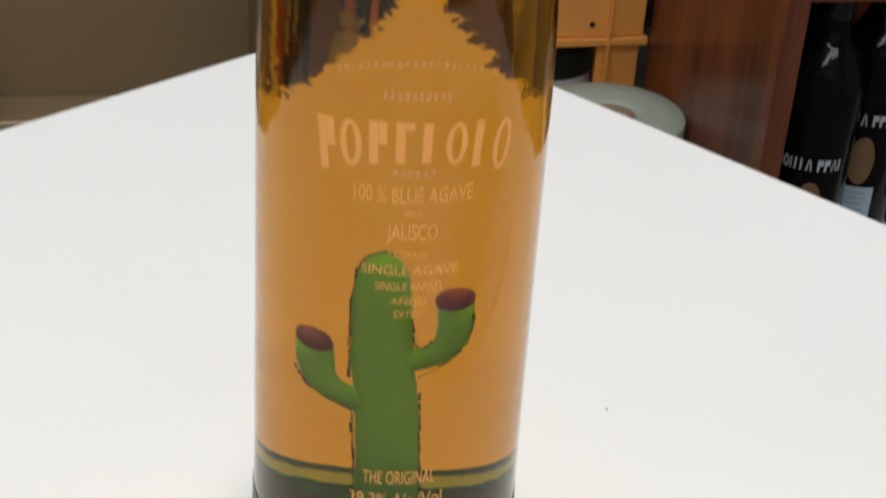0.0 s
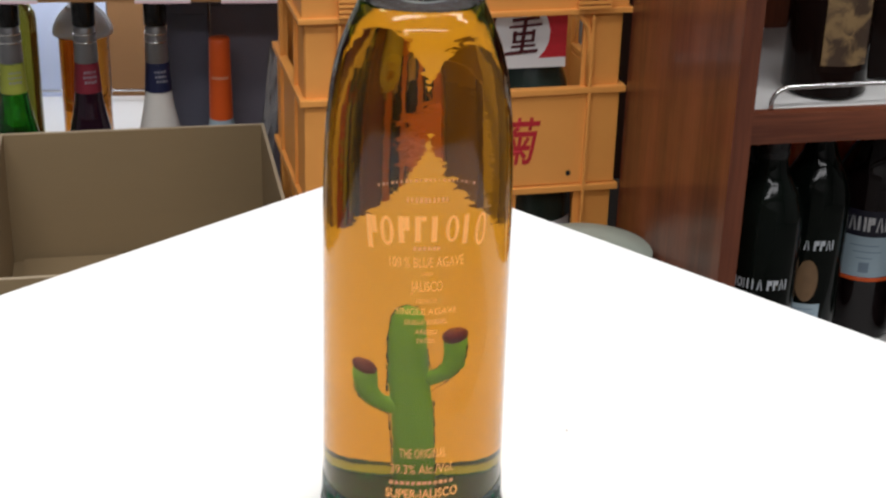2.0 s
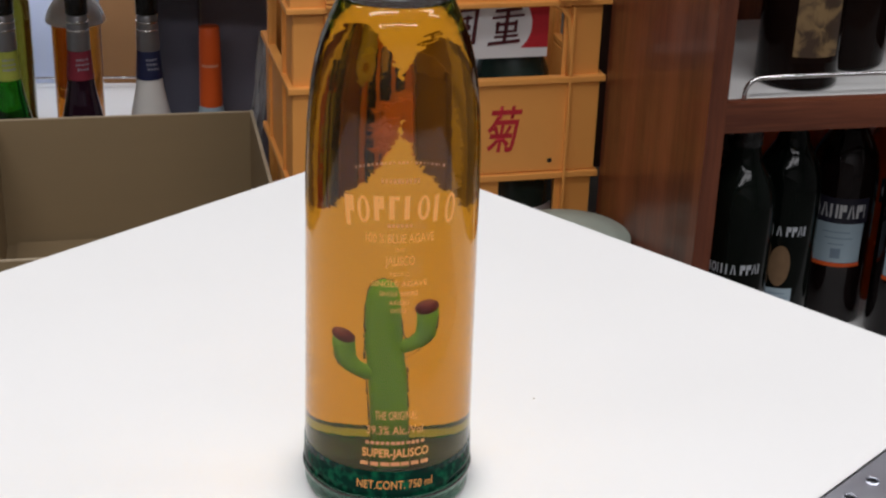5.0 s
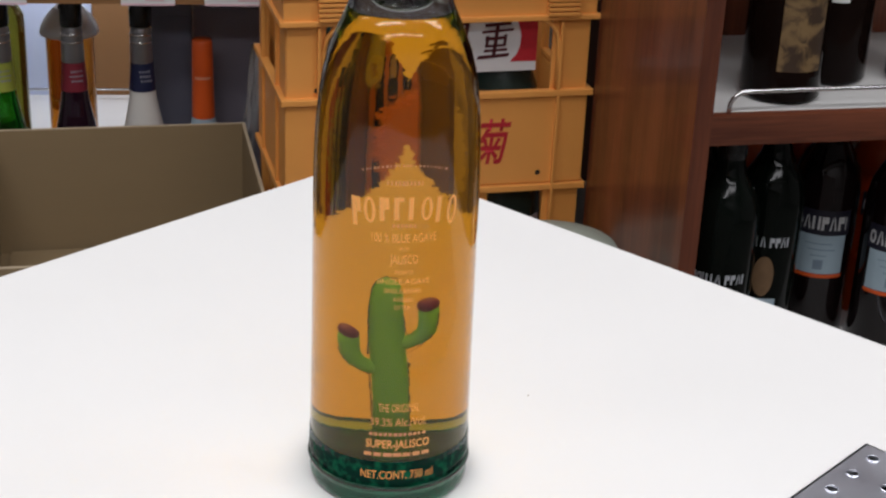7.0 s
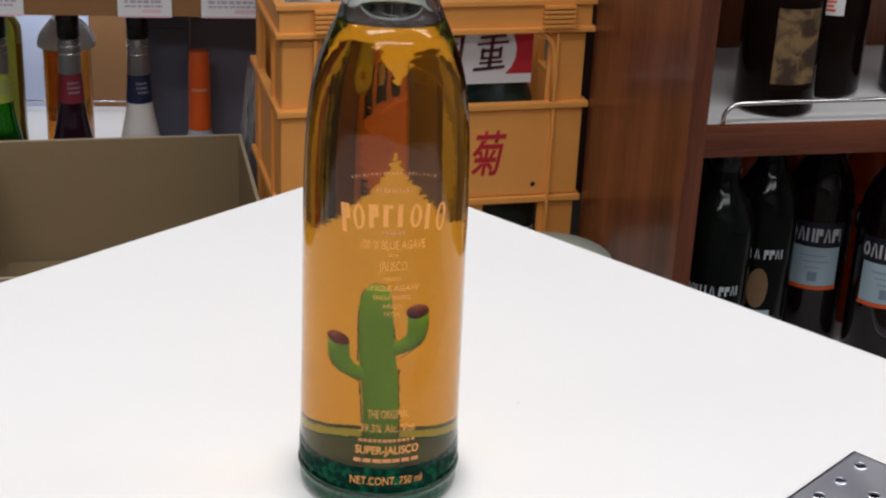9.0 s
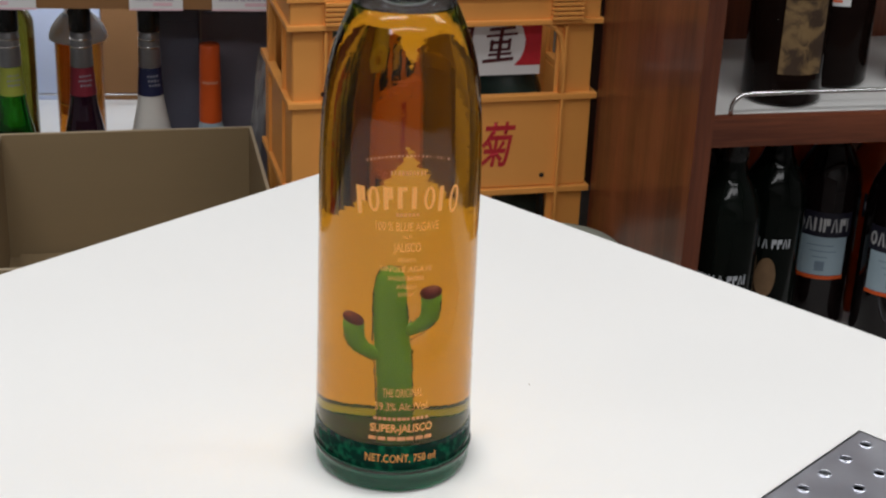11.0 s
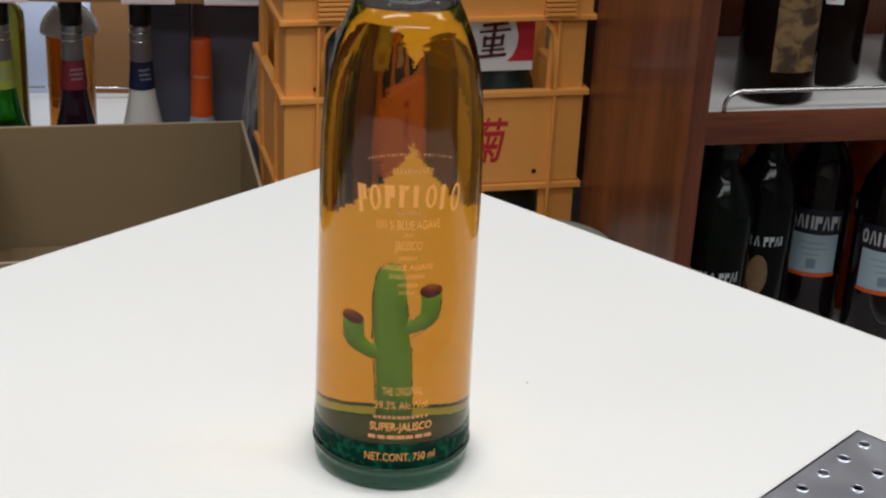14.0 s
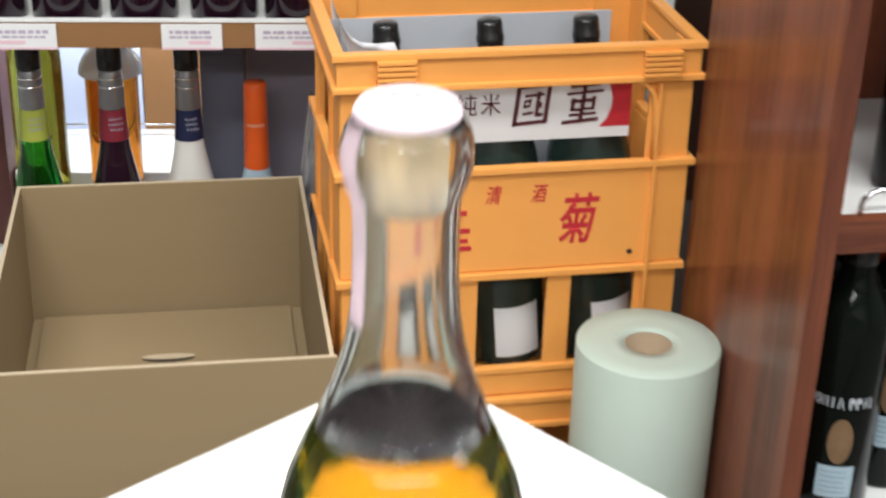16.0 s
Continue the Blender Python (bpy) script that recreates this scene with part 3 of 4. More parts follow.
# ---- perforated steel tray ----
tray = thing("steel_tray", pose(-0.1105, -0.4705, 0), "perforated stainless steel drip tray lying on the counter", "tray")
TW, TD, TH = 0.36, 0.26, 0.006
bm = bmesh.new()
NXH, NYH, PX, PY = 17, 13, 0.0201, 0.0187
cx = [-0.0112 - PX * k for k in range(NXH)]
cy = [-0.0100 - PY * k for k in range(NYH)]
xs = [0.0] + [v for c in cx for v in (c + 0.0045, c - 0.0045)] + [-TW]
ys = [0.0] + [v for c in cy for v in (c + 0.0045, c - 0.0045)] + [-TD]
grid = [[bm.verts.new((x, y, TH)) for y in ys] for x in xs]
for i in range(len(xs) - 1):
    for j in range(len(ys) - 1):
        q = (grid[i][j], grid[i][j + 1], grid[i + 1][j + 1], grid[i + 1][j])
        if i % 2 == 0 or j % 2 == 0:
            bm.faces.new(q)
        else:
            x, y = (xs[i] + xs[i + 1]) / 2, (ys[j] + ys[j + 1]) / 2
            sq = []
            for s in range(16):
                a = 2 * math.pi * s / 16 + math.pi / 4
                sq.append(a)
            rings = []
            for rr, zz in ((0.0034, 0.0), (0.0031, 0.0005), (0.0029, 0.0005), (0.0028, 0.0001), (0.0028, -0.0007)):
                rings.append([bm.verts.new((x + rr * math.cos(a), y + rr * math.sin(a), TH + zz)) for a in sq])
            for a, b in zip(rings, rings[1:]):
                for s in range(16):
                    bm.faces.new((a[s], a[(s + 1) % 16], b[(s + 1) % 16], b[s])).smooth = True
            cs = sorted(q, key=lambda v: math.atan2(v.co.y - y, v.co.x - x) % (2 * math.pi))
            for c in range(4):
                o_ = rings[0]
                fan = [o_[(4 * c + s) % 16] for s in range(5)]
                for s in range(4):
                    bm.faces.new((cs[c], fan[s], fan[s + 1]))
                bm.faces.new((cs[c], fan[4], cs[(c + 1) % 4]))
bmesh.ops.recalc_face_normals(bm, faces=bm.faces[:])
part("perforated_plate", bm, M_STEEL, tray)
boxes("rim", [(-TW, 0, -0.0012, 0, 0.0002, TH), (-0.0012, 0, -TD, -0.0012, 0.0002, TH), (-TW, 0, -TD, -TD + 0.0012, 0.0002, TH), (-TW, -TW + 0.0012, -TD + 0.0012, -0.0012, 0.0002, TH)], M_STEEL, tray)
# black sheet added so the holes behind the first row look dark
boxes("hole_shade_sheet", [(-TW + 0.002, -0.002, -TD + 0.002, -0.0185, 0.0003, 0.0006)], M_HOLE_SHADE, tray)


# ---- sake crates ----
def crate(m, label):
    """Local x along the long face, y away from it, z up from the crate's foot."""
    c = thing("bottle_crate", m, label, "crate", "stacked crates")
    W, D = 0.400, 0.245
    z = lambda w: w + 0.516  # noqa: E731

    def ring(name, z0, z1, o, t=0.006, bev=0.0015):
        boxes(name, [(-o, W + o, -o, -o + t, z0, z1), (-o, W + o, D + o - t, D + o, z0, z1), (-o, -o + t, -o + t, D + o - t, z0, z1), (W + o - t, W + o, -o + t, D + o - t, z0, z1)], M_CRATE, c, bev=bev)

    ring("rim_band", z(-0.119), z(-0.084), 0.003)
    ring("rim_lip", z(-0.088), z(-0.080), 0.008, 0.014)
    ring("rim_ledge", z(-0.124), z(-0.117), 0.008, 0.014)
    ring("print_panel", z(-0.348), z(-0.228), 0.0)
    ring("upper_flange", z(-0.2265), z(-0.2180), 0.006, 0.012)
    ring("lower_flange", z(-0.358), z(-0.349), 0.005, 0.012)
    ring("foot_band", 0.002, z(-0.479), 0.0, 0.008)
    ring("foot_lip", z(-0.484), z(-0.476), 0.003, 0.011)
    boxes("floor_grid", [(0.008, W - 0.008, y, y + 0.012, 0.004, 0.010) for y in (0.02, 0.06, 0.10, 0.14, 0.18, 0.22)], M_CRATE_DIRT, c)
    for x0, x1 in ((0.002, 0.052), (W - 0.052, W - 0.002)):
        for y0, y1 in ((0.003, 0.009), (D - 0.009, D - 0.003)):
            boxes("corner_post", [(x0, x1, y0, y1, 0.004, z(-0.09))], M_CRATE, c, bev=0.001)
    for x0, x1 in ((0.001, 0.007), (W - 0.007, W - 0.001)):
        for y0, y1 in ((0.007, 0.060), (D - 0.060, D - 0.007)):
            boxes("corner_post", [(x0, x1, y0, y1, 0.004, z(-0.09))], M_CRATE, c, bev=0.001)
    for x0 in (0.131, 0.242):
        for y0 in (0.001, D - 0.008):
            boxes("window_post", [(x0, x0 + 0.029, y0, y0 + 0.007, z(-0.478), z(-0.355))], M_CRATE, c, bev=0.001)
    for x0 in (0.001, W - 0.008):
        boxes("window_post", [(x0, x0 + 0.007, 0.122, 0.150, z(-0.478), z(-0.355))], M_CRATE, c, bev=0.001)
    # ribbed grip pads on the rim and curved corner brackets in the handle opening
    for x0 in (0.040, 0.335):
        boxes("grip_pad", [(x0, x0 + 0.042, -0.0135, -0.003, z(-0.1165) + 0.0062 * k, z(-0.1165) + 0.0062 * k + 0.0042) for k in range(5)], M_CRATE, c, bev=0.0006)
    for x0, s in ((0.348, 1), (0.056, -1)):
        bm = bmesh.new()
        pts = [(x0 - s * 0.022, -0.001, z(-0.122)), (x0 - s * 0.006, -0.001, z(-0.128)), (x0 + s * 0.004, -0.001, z(-0.140)), (x0 + s * 0.008, -0.001, z(-0.160)), (x0 + s * 0.008, -0.001, z(-0.222))]
        tube(bm, pts, 0.0036, 8)
        part("bracket", bm, M_CRATE, c)
    # ribs on the panel ends, and drain holes as discs painted black inside
    for x in (0.040, W - 0.044):
        boxes("rib", [(x, x + 0.004, -0.0065, 0.004, z(-0.465), z(-0.2265))], M_CRATE, c, bev=0.0008)
        boxes("rib", [(x, x + 0.004, -0.0055, 0.004, z(-0.2180), z(-0.126))], M_CRATE, c, bev=0.0008)
    for y in (0.058, 0.183):
        boxes("rib", [(-0.004, 0.001, y, y + 0.004, z(-0.465), z(-0.126))], M_CRATE, c)
        boxes("rib", [(W - 0.001, W + 0.004, y, y + 0.004, z(-0.465), z(-0.126))], M_CRATE, c)
    for x, zz in ((0.338, -0.333), (0.068, -0.333), (0.040, -0.208)):
        bm = bmesh.new()
        bmesh.ops.create_circle(bm, cap_ends=True, segments=14, radius=0.0034, matrix=Matrix.Translation((x, -0.0008, z(zz))) @ Matrix.Rotation(math.pi / 2, 4, "X"))
        part("drain_hole", bm, M_HOLE_SHADE, c)
    return c


KX, KY = 0.708, 0.478
CU = Vector((math.cos(radians(-33)), math.sin(radians(-33)), 0))
CN = Vector((-CU.y, CU.x, 0))
corner = Vector((KX, KY, -0.516)) - 0.275 * CU
upper_crate = crate(pose(*corner, 0, 0, -33), "orange-yellow plastic crate full of large sake bottles")
lower_crate = crate(pose(corner.x + 0.004, corner.y - 0.003, -0.516 - 0.4364 + 0.0004, 0, 0, -33), "empty orange-yellow plastic crate under another crate")
# the words on the crate's panel
for text, size, x, zz, wd in (("菊", 0.066, 0.275, 0.224, 0.046), ("清", 0.024, 0.174, 0.2615, 0.019), ("酒", 0.024, 0.227, 0.2610, 0.019)):
    bm = letters(text, size, bold=0.0010 if size > 0.05 else 0.0002, shear=0.20)
    squeeze(bm, wd)
    upright(bm, x, -0.0008, zz)
    part("red_character", bm, M_RED, upper_crate, "red brush character")
bm = bmesh.new()
for x0, x1, z0, z1 in ((0.110, 0.150, 0.196, 0.202), (0.112, 0.148, 0.218, 0.224), (0.126, 0.133, 0.196, 0.250), (0.116, 0.121, 0.196, 0.214), (0.136, 0.146, 0.206, 0.211), (0.118, 0.144, 0.240, 0.246)):
    box(bm, x0, x1, -0.0008, -0.0002, z0, z1)
part("red_mark", bm, M_RED, upper_crate)


def sake_bottle(m):
    b = thing("sake_bottle", m, "large dark green sake bottle with a black cap in the crate", "bottle", "sake bottles")
    bm = bmesh.new()
    lathe(bm, [(0, 0.0), (0.046, 0.0), (0.0495, 0.004), (0.0500, 0.24), (0.048, 0.262), (0.040, 0.290), (0.028, 0.318), (0.0185, 0.340), (0.0148, 0.362), (0.0145, 0.395), (0, 0.395)], 40)
    part("glass", bm, M_SAKE, b)
    bm = bmesh.new()
    lathe(bm, [(0.0150, 0.360), (0.0165, 0.362), (0.0163, 0.382), (0.0150, 0.384), (0.0150, 0.396), (0.0160, 0.398), (0.0160, 0.4035), (0.0148, 0.405), (0.0146, 0.418), (0.0134, 0.4220), (0, 0.4235)], 28)
    part("cap", bm, M_BLKCAP, b)
    bm = bmesh.new()
    patch(bm, 0.0503, -123, -57, 0.013, 0.080, 10)
    part("label_sheet", bm, M_PAPER, b, "plain white label")
    return b


first = None
for k, du in enumerate((-0.1770, -0.0590, 0.0530)):
    p = Vector((KX, KY, -0.4960)) + du * CU + 0.085 * CN
    mm = pose(*p, 0, 0, -33) @ pose(0, 0, 0, 0, -4.8, 0) @ pose(0, 0, 0, 0, 0, 9 * k)
    if first is None:
        first = sake_bottle(mm)
    else:
        copy_thing(first, mm)

card = thing("sake_carton", Matrix.Translation(Vector((KX, KY, -0.200)) + 0.028 * CN) @ pose(0, 0, 0, 0, 0, -33), "white and red printed card sleeve standing in the crate window", "carton")
boxes("sleeve", [(-0.205, 0.060, 0, 0.003, 0.0, 0.080)], M_PAPER, card)
bm = bmesh.new()
pr = [(0.052, 0.078), (0.060, 0.078), (0.060, 0.013), (0.024, 0.013), (0.032, 0.022), (0.037, 0.034), (0.038, 0.048), (0.034, 0.062), (0.026, 0.078)]
bm.faces.new([bm.verts.new((x, -0.0008, z)) for x, z in reversed(pr)])
part("red_field", bm, M_RED, card)
for text, x, wd in (("純", -0.130, 0.024), ("米", -0.102, 0.022)):
    bm = letters(text, 0.028)
    squeeze(bm, wd)
    upright(bm, x, -0.0008, 0.043)
    part("black_character", bm, M_BLACK, card)
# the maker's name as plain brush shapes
for ox, bars in ((-0.054, ((-0.020, 0.020, 0.018, 0.023), (-0.020, 0.020, -0.023, -0.019), (-0.020, -0.015, -0.023, 0.023), (0.015, 0.020, -0.023, 0.023), (-0.011, 0.011, 0.009, 0.012), (-0.010, -0.002, -0.003, 0.000), (-0.010, -0.002, 0.003, 0.006), (-0.010, -0.008, 0.000, 0.003), (-0.004, -0.002, 0.000, 0.003), (0.003, 0.007, -0.014, 0.014), (-0.011, 0.001, -0.011, -0.008), (0.007, 0.012, -0.014, -0.010), (0.008, 0.011, -0.004, 0.002))),
                     (0.004, ((-0.017, 0.018, 0.017, 0.021), (-0.021, 0.021, 0.009, 0.012), (-0.014, 0.014, 0.000, 0.004), (-0.014, 0.014, -0.009, -0.006), (-0.021, 0.021, -0.023, -0.019), (-0.015, 0.016, -0.015, -0.012), (-0.002, 0.003, -0.023, 0.021), (-0.014, -0.010, -0.008, 0.006), (0.010, 0.014, -0.008, 0.006)))):
    for x0, x1, z0, z1 in bars:
        bm = bmesh.new()
        box(bm, ox + x0, ox + x1, -0.0012, -0.0004, 0.043 + z0 * 1.05, 0.043 + z1 * 1.05)
        for v in bm.verts:
            v.co.x += 0.10 * (v.co.z - 0.043) + 0.0008 * math.sin(v.co.z * 260)
            v.co.z += 0.07 * (v.co.x - ox) + 0.0006 * math.sin(v.co.x * 310)
        part("brush_stroke", bm, M_BLACK, card)
liner = thing("plastic_liner", pose(*corner, 0, 0, -33), "white plastic liner edge inside the crate rim", "liner")
bm = bmesh.new()
rnd = random.Random(8)
pts = [(0.016, 0.215), (0.015, 0.15), (0.016, 0.09), (0.018, 0.045), (0.026, 0.022), (0.042, 0.015), (0.062, 0.014)]
top_ = [bm.verts.new((x + rnd.uniform(-0.001, 0.001), y, 0.4405 + rnd.uniform(-0.002, 0.002))) for x, y in pts]
mid_ = [bm.verts.new((x + 0.004 + rnd.uniform(-0.002, 0.002), y + 0.004, 0.432)) for x, y in pts]
low_ = [bm.verts.new((x + 0.005, y + 0.006, 0.405 + rnd.uniform(-0.008, 0.008))) for x, y in pts]
for r0, r1 in ((top_, mid_), (mid_, low_)):
    for k in range(len(pts) - 1):
        bm.faces.new((r0[k], r0[k + 1], r1[k + 1], r1[k])).smooth = True
bmesh.ops.solidify(bm, geom=bm.faces[:], thickness=0.0008)
part("liner_edge", bm, M_LINER, liner)
div = thing("carton_divider", Matrix.Translation(Vector((KX, KY, -0.33)) + 0.14 * CN) @ pose(0, 0, 0, 0, 0, -33), "pale grey card divider between the sake bottles", "divider")
boxes("sheet", [(-0.266, -0.082, 0, 0.003, 0, 0.243)], M_GREY2, div)
boxes("sheet", [(-0.085, 0.066, 0.0035, 0.0065, 0, 0.242)], M_GREY2, div)

# ---- paper roll ----
roll = thing("paper_roll", pose(0.676, 0.340, FLOOR), "thick pale mint paper roll standing on end", "roll")
RH = -0.379 - FLOOR
bm = bmesh.new()
lathe(bm, [(0.0265, 0.0), (0.0785, 0.0), (0.0795, 0.001), (0.0795, RH - 0.0015), (0.0785, RH), (0.0560, RH - 0.0008), (0.0400, RH - 0.0004), (0.0265, RH - 0.001), (0.0265, 0.0)], 72)
part("paper", bm, M_ROLL, roll)
bm = bmesh.new()
lathe(bm, [(0.0235, 0.0), (0.0262, 0.0), (0.0262, RH - 0.002), (0.0235, RH - 0.002), (0.0235, 0.0)], 40)
part("core_tube", bm, M_CORE, roll, "brown card core")

# ---- cartons by the left shelf ----
BOXA = -35.0
bx = thing("open_carton", pose(0.371, 1.154, -0.577, 0, 0, BOXA), "open brown cardboard carton with its flaps folded in", "box")
CW, CD, CH, CT = 0.372, 0.492, 0.200, 0.005
boxes("back_wall", [(0, CW, -CT, 0, 0, CH)], M_CARD, bx)
boxes("front_wall", [(-0.003, CW + 0.003, -CD, -CD + CT, 0, CH)], M_CARD, bx)
boxes("side_wall", [(0, CT, -CD + CT, -CT, 0, CH)], M_CARD, bx)
boxes("side_wall", [(CW - CT, CW, -CD + CT, -CT, 0, CH)], M_CARD, bx)
boxes("bottom", [(CT, CW - CT, -CD + CT, -CT, 0, 0.005)], M_CARD, bx)
boxes("bottom_flap", [(0.020, CW - 0.020, -0.300, -0.012, 0.0075, 0.0120)], M_CARD, bx, "folded inner flap")
boxes("cut_edge", [(0.0003, CW - 0.0003, -CT + 0.0002, -0.0002, CH, CH + 0.0012), (-0.0025, CW + 0.0025, -CD + 0.0002, -CD + CT - 0.0002, CH, CH + 0.0012), (0.0002, CT - 0.0002, -CD + CT, -CT, CH, CH + 0.0012), (CW - CT + 0.0002, CW - 0.0002, -CD + CT, -CT, CH, CH + 0.0012)], M_CARD_EDGE, bx)
for nm, mt, dy, zz in (("hand_slot", M_SLOT, -0.142, 0.0124), ("slot_tab", M_CARD_EDGE, -0.138, 0.0128)):
    bm = bmesh.new()
    vs = [bm.verts.new((0.187 + 0.034 * math.cos(a), dy + (0.011 if nm == "hand_slot" else 0.007) * math.sin(a), zz)) for a in [math.pi * 2 * k / 28 for k in range(28)]]
    bm.faces.new(vs)
    part(nm, bm, mt, bx)
under = thing("closed_carton", pose(0.371, 1.154, FLOOR, 0, 0, BOXA), "closed brown cardboard carton under the open one", "box")
boxes("carton_body", [(0.0, CW, -CD, 0, 0, -0.577 - FLOOR - 0.0005)], M_CARD, under, bev=0.003)

# ---- left shelf ----
WX, WY = 0.582, 1.071
SH = pose(WX, WY, 0, 0, 0, -40)
gond = thing("display_shelf", SH, "white display shelf with price tags along its edge", "shelf")
UP = -0.168
boxes("upper_board", [(-0.75, 0.62, -0.045, 0.42, UP - 0.022, UP)], M_WHITE, gond)
boxes("edge_rail", [(-0.75, 0.62, -0.052, -0.0455, -0.1925, -0.1585)], M_TAN, gond, "tan shelf edge strip")
boxes("edge_trim", [(-0.75, 0.62, -0.0535, -0.0455, -0.1580, -0.1545)], M_WHITE, gond)
boxes("lower_board", [(-0.75, 0.62, -0.045, 0.42, -0.592, -0.570)], M_WHITE, gond)
boxes("back_panel", [(-0.75, 0.62, 0.42, 0.44, FLOOR, 0.6)], M_WHITE, gond)
for x in (-0.77, 0.62):
    boxes("end_panel", [(x, x + 0.02, -0.045, 0.44, FLOOR, 0.6)], M_WHITE, gond)
boxes("plinth", [(-0.75, 0.62, 0.0, 0.42, FLOOR, -0.5925)], M_WHITE, gond)
for k, (x0, x1) in enumerate(((-0.345, -0.150), (-0.0185, 0.058), (0.100, 0.205), (-0.50, -0.40), (0.27, 0.36))):
    tg = thing("price_tag", SH @ pose(0, 0, 0), "white price tag with pink print on the shelf edge", "price tag", "price tags")
    boxes("tag_card", [(x0, x1, -0.0560, -0.0540, -0.1935, -0.1600)], M_PAPER, tg)
    rnd = random.Random(k)
    bl = []
    for row, (z0, h) in enumerate(((-0.168, 0.0045), (-0.1755, 0.003))):
        x = x0 + 0.010
        while x < x1 - 0.016:
            w = rnd.uniform(0.004, 0.010)
            bl.append((x, x + w, -0.0564, -0.0561, z0 - h, z0))
            x += w + rnd.uniform(0.001, 0.003)
    boxes("tag_print", bl, M_TAGINK2, tg)
    boxes("tag_price", [(x0 + 0.45 * (x1 - x0), x0 + 0.8 * (x1 - x0), -0.0564, -0.0561, -0.1865, -0.1815), (x0, x1, -0.0564, -0.0561, -0.1934, -0.1905)], M_PINK, tg)


def liquor_bottle(name, m, label, glassmat, prof, capmat=None, cap=None, labels=(), group="shelf bottles", seg=36):
    b = thing(name, m, label, "bottle", group)
    bm = bmesh.new()
    lathe(bm, prof, seg)
    part("glass", bm, glassmat, b)
    if cap:
        bm = bmesh.new()
        lathe(bm, cap, 24)
        part("cap", bm, capmat, b)
    for nm, mt, r, a0, a1, z0, z1, rf in labels:
        bm = bmesh.new()
        patch(bm, r, a0, a1, z0, z1, 14, 6, rf)
        part(nm, bm, mt, b)
    return b


def prof_f(prof, add):
    def f(z):
        for (r0, z0), (r1, z1) in zip(prof, prof[1:]):
            if z0 <= z <= z1 and z1 > z0:
                return r0 + (r1 - r0) * (z - z0) / (z1 - z0) + add
        return prof[-1][0] + add
    return f


def std(r, h, neck=0.0145, sh=0.62):
    """A round bottle profile: body, shoulder, long neck."""
    return [(0, 0.004), (r * 0.7, 0.003), (r * 0.93, 0.0), (r, 0.005), (r, h * sh), (r * 0.95, h * (sh + 0.03)), (r * 0.75, h * (sh + 0.10)), (r * 0.50, h * (sh + 0.17)),
            (neck * 1.08, h * (sh + 0.24)), (neck, h * 0.93), (neck, h * 0.95), (neck + 0.0015, h * 0.96), (neck + 0.0015, h), (0, h)]


def capp(h0, h1, r):
    return [(r * 0.98, h0), (r, h0 + 0.001), (r, h1 - 0.001), (r * 0.94, h1), (0, h1 + 0.0004)]


LOWZ = -0.570


def on_low(u, d):
    return SH @ pose(u, d, LOWZ)


FACE_L = -85  # label side in the shelf's own turn
# front row: green, dark red label, white, orange
p = [(0, 0.004), (0.026, 0.003), (0.035, 0.0), (0.0385, 0.005), (0.0385, 0.115), (0.0372, 0.130), (0.0338, 0.150), (0.0290, 0.172), (0.0242, 0.195), (0.0210, 0.212), (0.0193, 0.228), (0.0176, 0.250), (0.0162, 0.271), (0.0148, 0.290), (0.0140, 0.335), (0, 0.335)]
for nm, u, lab, gm, lm in (("liqueur_bottle", -0.204, "bright green liqueur bottle with silver capsule and yellow-green neck label", M_GREENGL, M_YLAB),
                           ("liqueur_bottle", -0.098, "dark purple liqueur bottle with silver capsule and red neck label", M_WINE, M_REDLAB),
                           ("liqueur_bottle", 0.003, "cream white liqueur bottle with silver capsule and navy neck label", M_CREAM, M_NAVY)):
    b = liquor_bottle(nm, on_low(u, 0.02), lab, gm, p, M_SILVER, [(0.0170, 0.2715), (0.0172, 0.2735), (0.0162, 0.308), (0.0152, 0.322), (0.0142, 0.325), (0, 0.3255)],
                      [("neck_label", lm, 0, FACE_L - 110, FACE_L + 110, 0.2275, 0.2710, prof_f(p, 0.0008))])
    bm = bmesh.new()
    lathe(bm, capp(0.3258, 0.372, 0.0165), 24)
    part("stopper", bm, M_BLKCAP, b)
    bm = bmesh.new()
    rnd = random.Random(int(u * 1000))
    for k in range(3):
        a0 = FACE_L - 12 + rnd.uniform(-6, 6)
        while a0 < FACE_L + 40:
            a1 = a0 + rnd.uniform(6, 11)
            patch(bm, 0, a0, a1, 0.2575 - 0.0072 * k + rnd.uniform(-0.0005, 0.0005), 0.2603 - 0.0072 * k + rnd.uniform(-0.0004, 0.0004), 3, 1, prof_f(p, 0.0013))
            a0 = a1 + 4.5
    part("label_print", bm, M_DIMPRINT, b, "small pale grey print")
    for zz in (0.300, 0.312):
        bm = bmesh.new()
        lathe(bm, [(0.0156, zz), (0.0168, zz + 0.001), (0.0168, zz + 0.003), (0.0156, zz + 0.004), (0.0156, zz)], 24)
        part("capsule_ring", bm, M_CHROME, b)
p = [(0, 0.004), (0.030, 0.0), (0.034, 0.005), (0.034, 0.100), (0.0310, 0.122), (0.0245, 0.148), (0.0198, 0.168), (0.0170, 0.182), (0.0150, 0.200), (0.0135, 0.285), (0, 0.285)]
b = liquor_bottle("liqueur_bottle", on_low(0.093, 0.03), "pale bottle with a tall bright orange capsule", M_PALEBLUE, p, M_ORANGE, [(0.0176, 0.180), (0.0174, 0.195), (0.0167, 0.232), (0.0158, 0.282), (0.0154, 0.3000), (0.0142, 0.3025), (0, 0.3030)])
bm = bmesh.new()
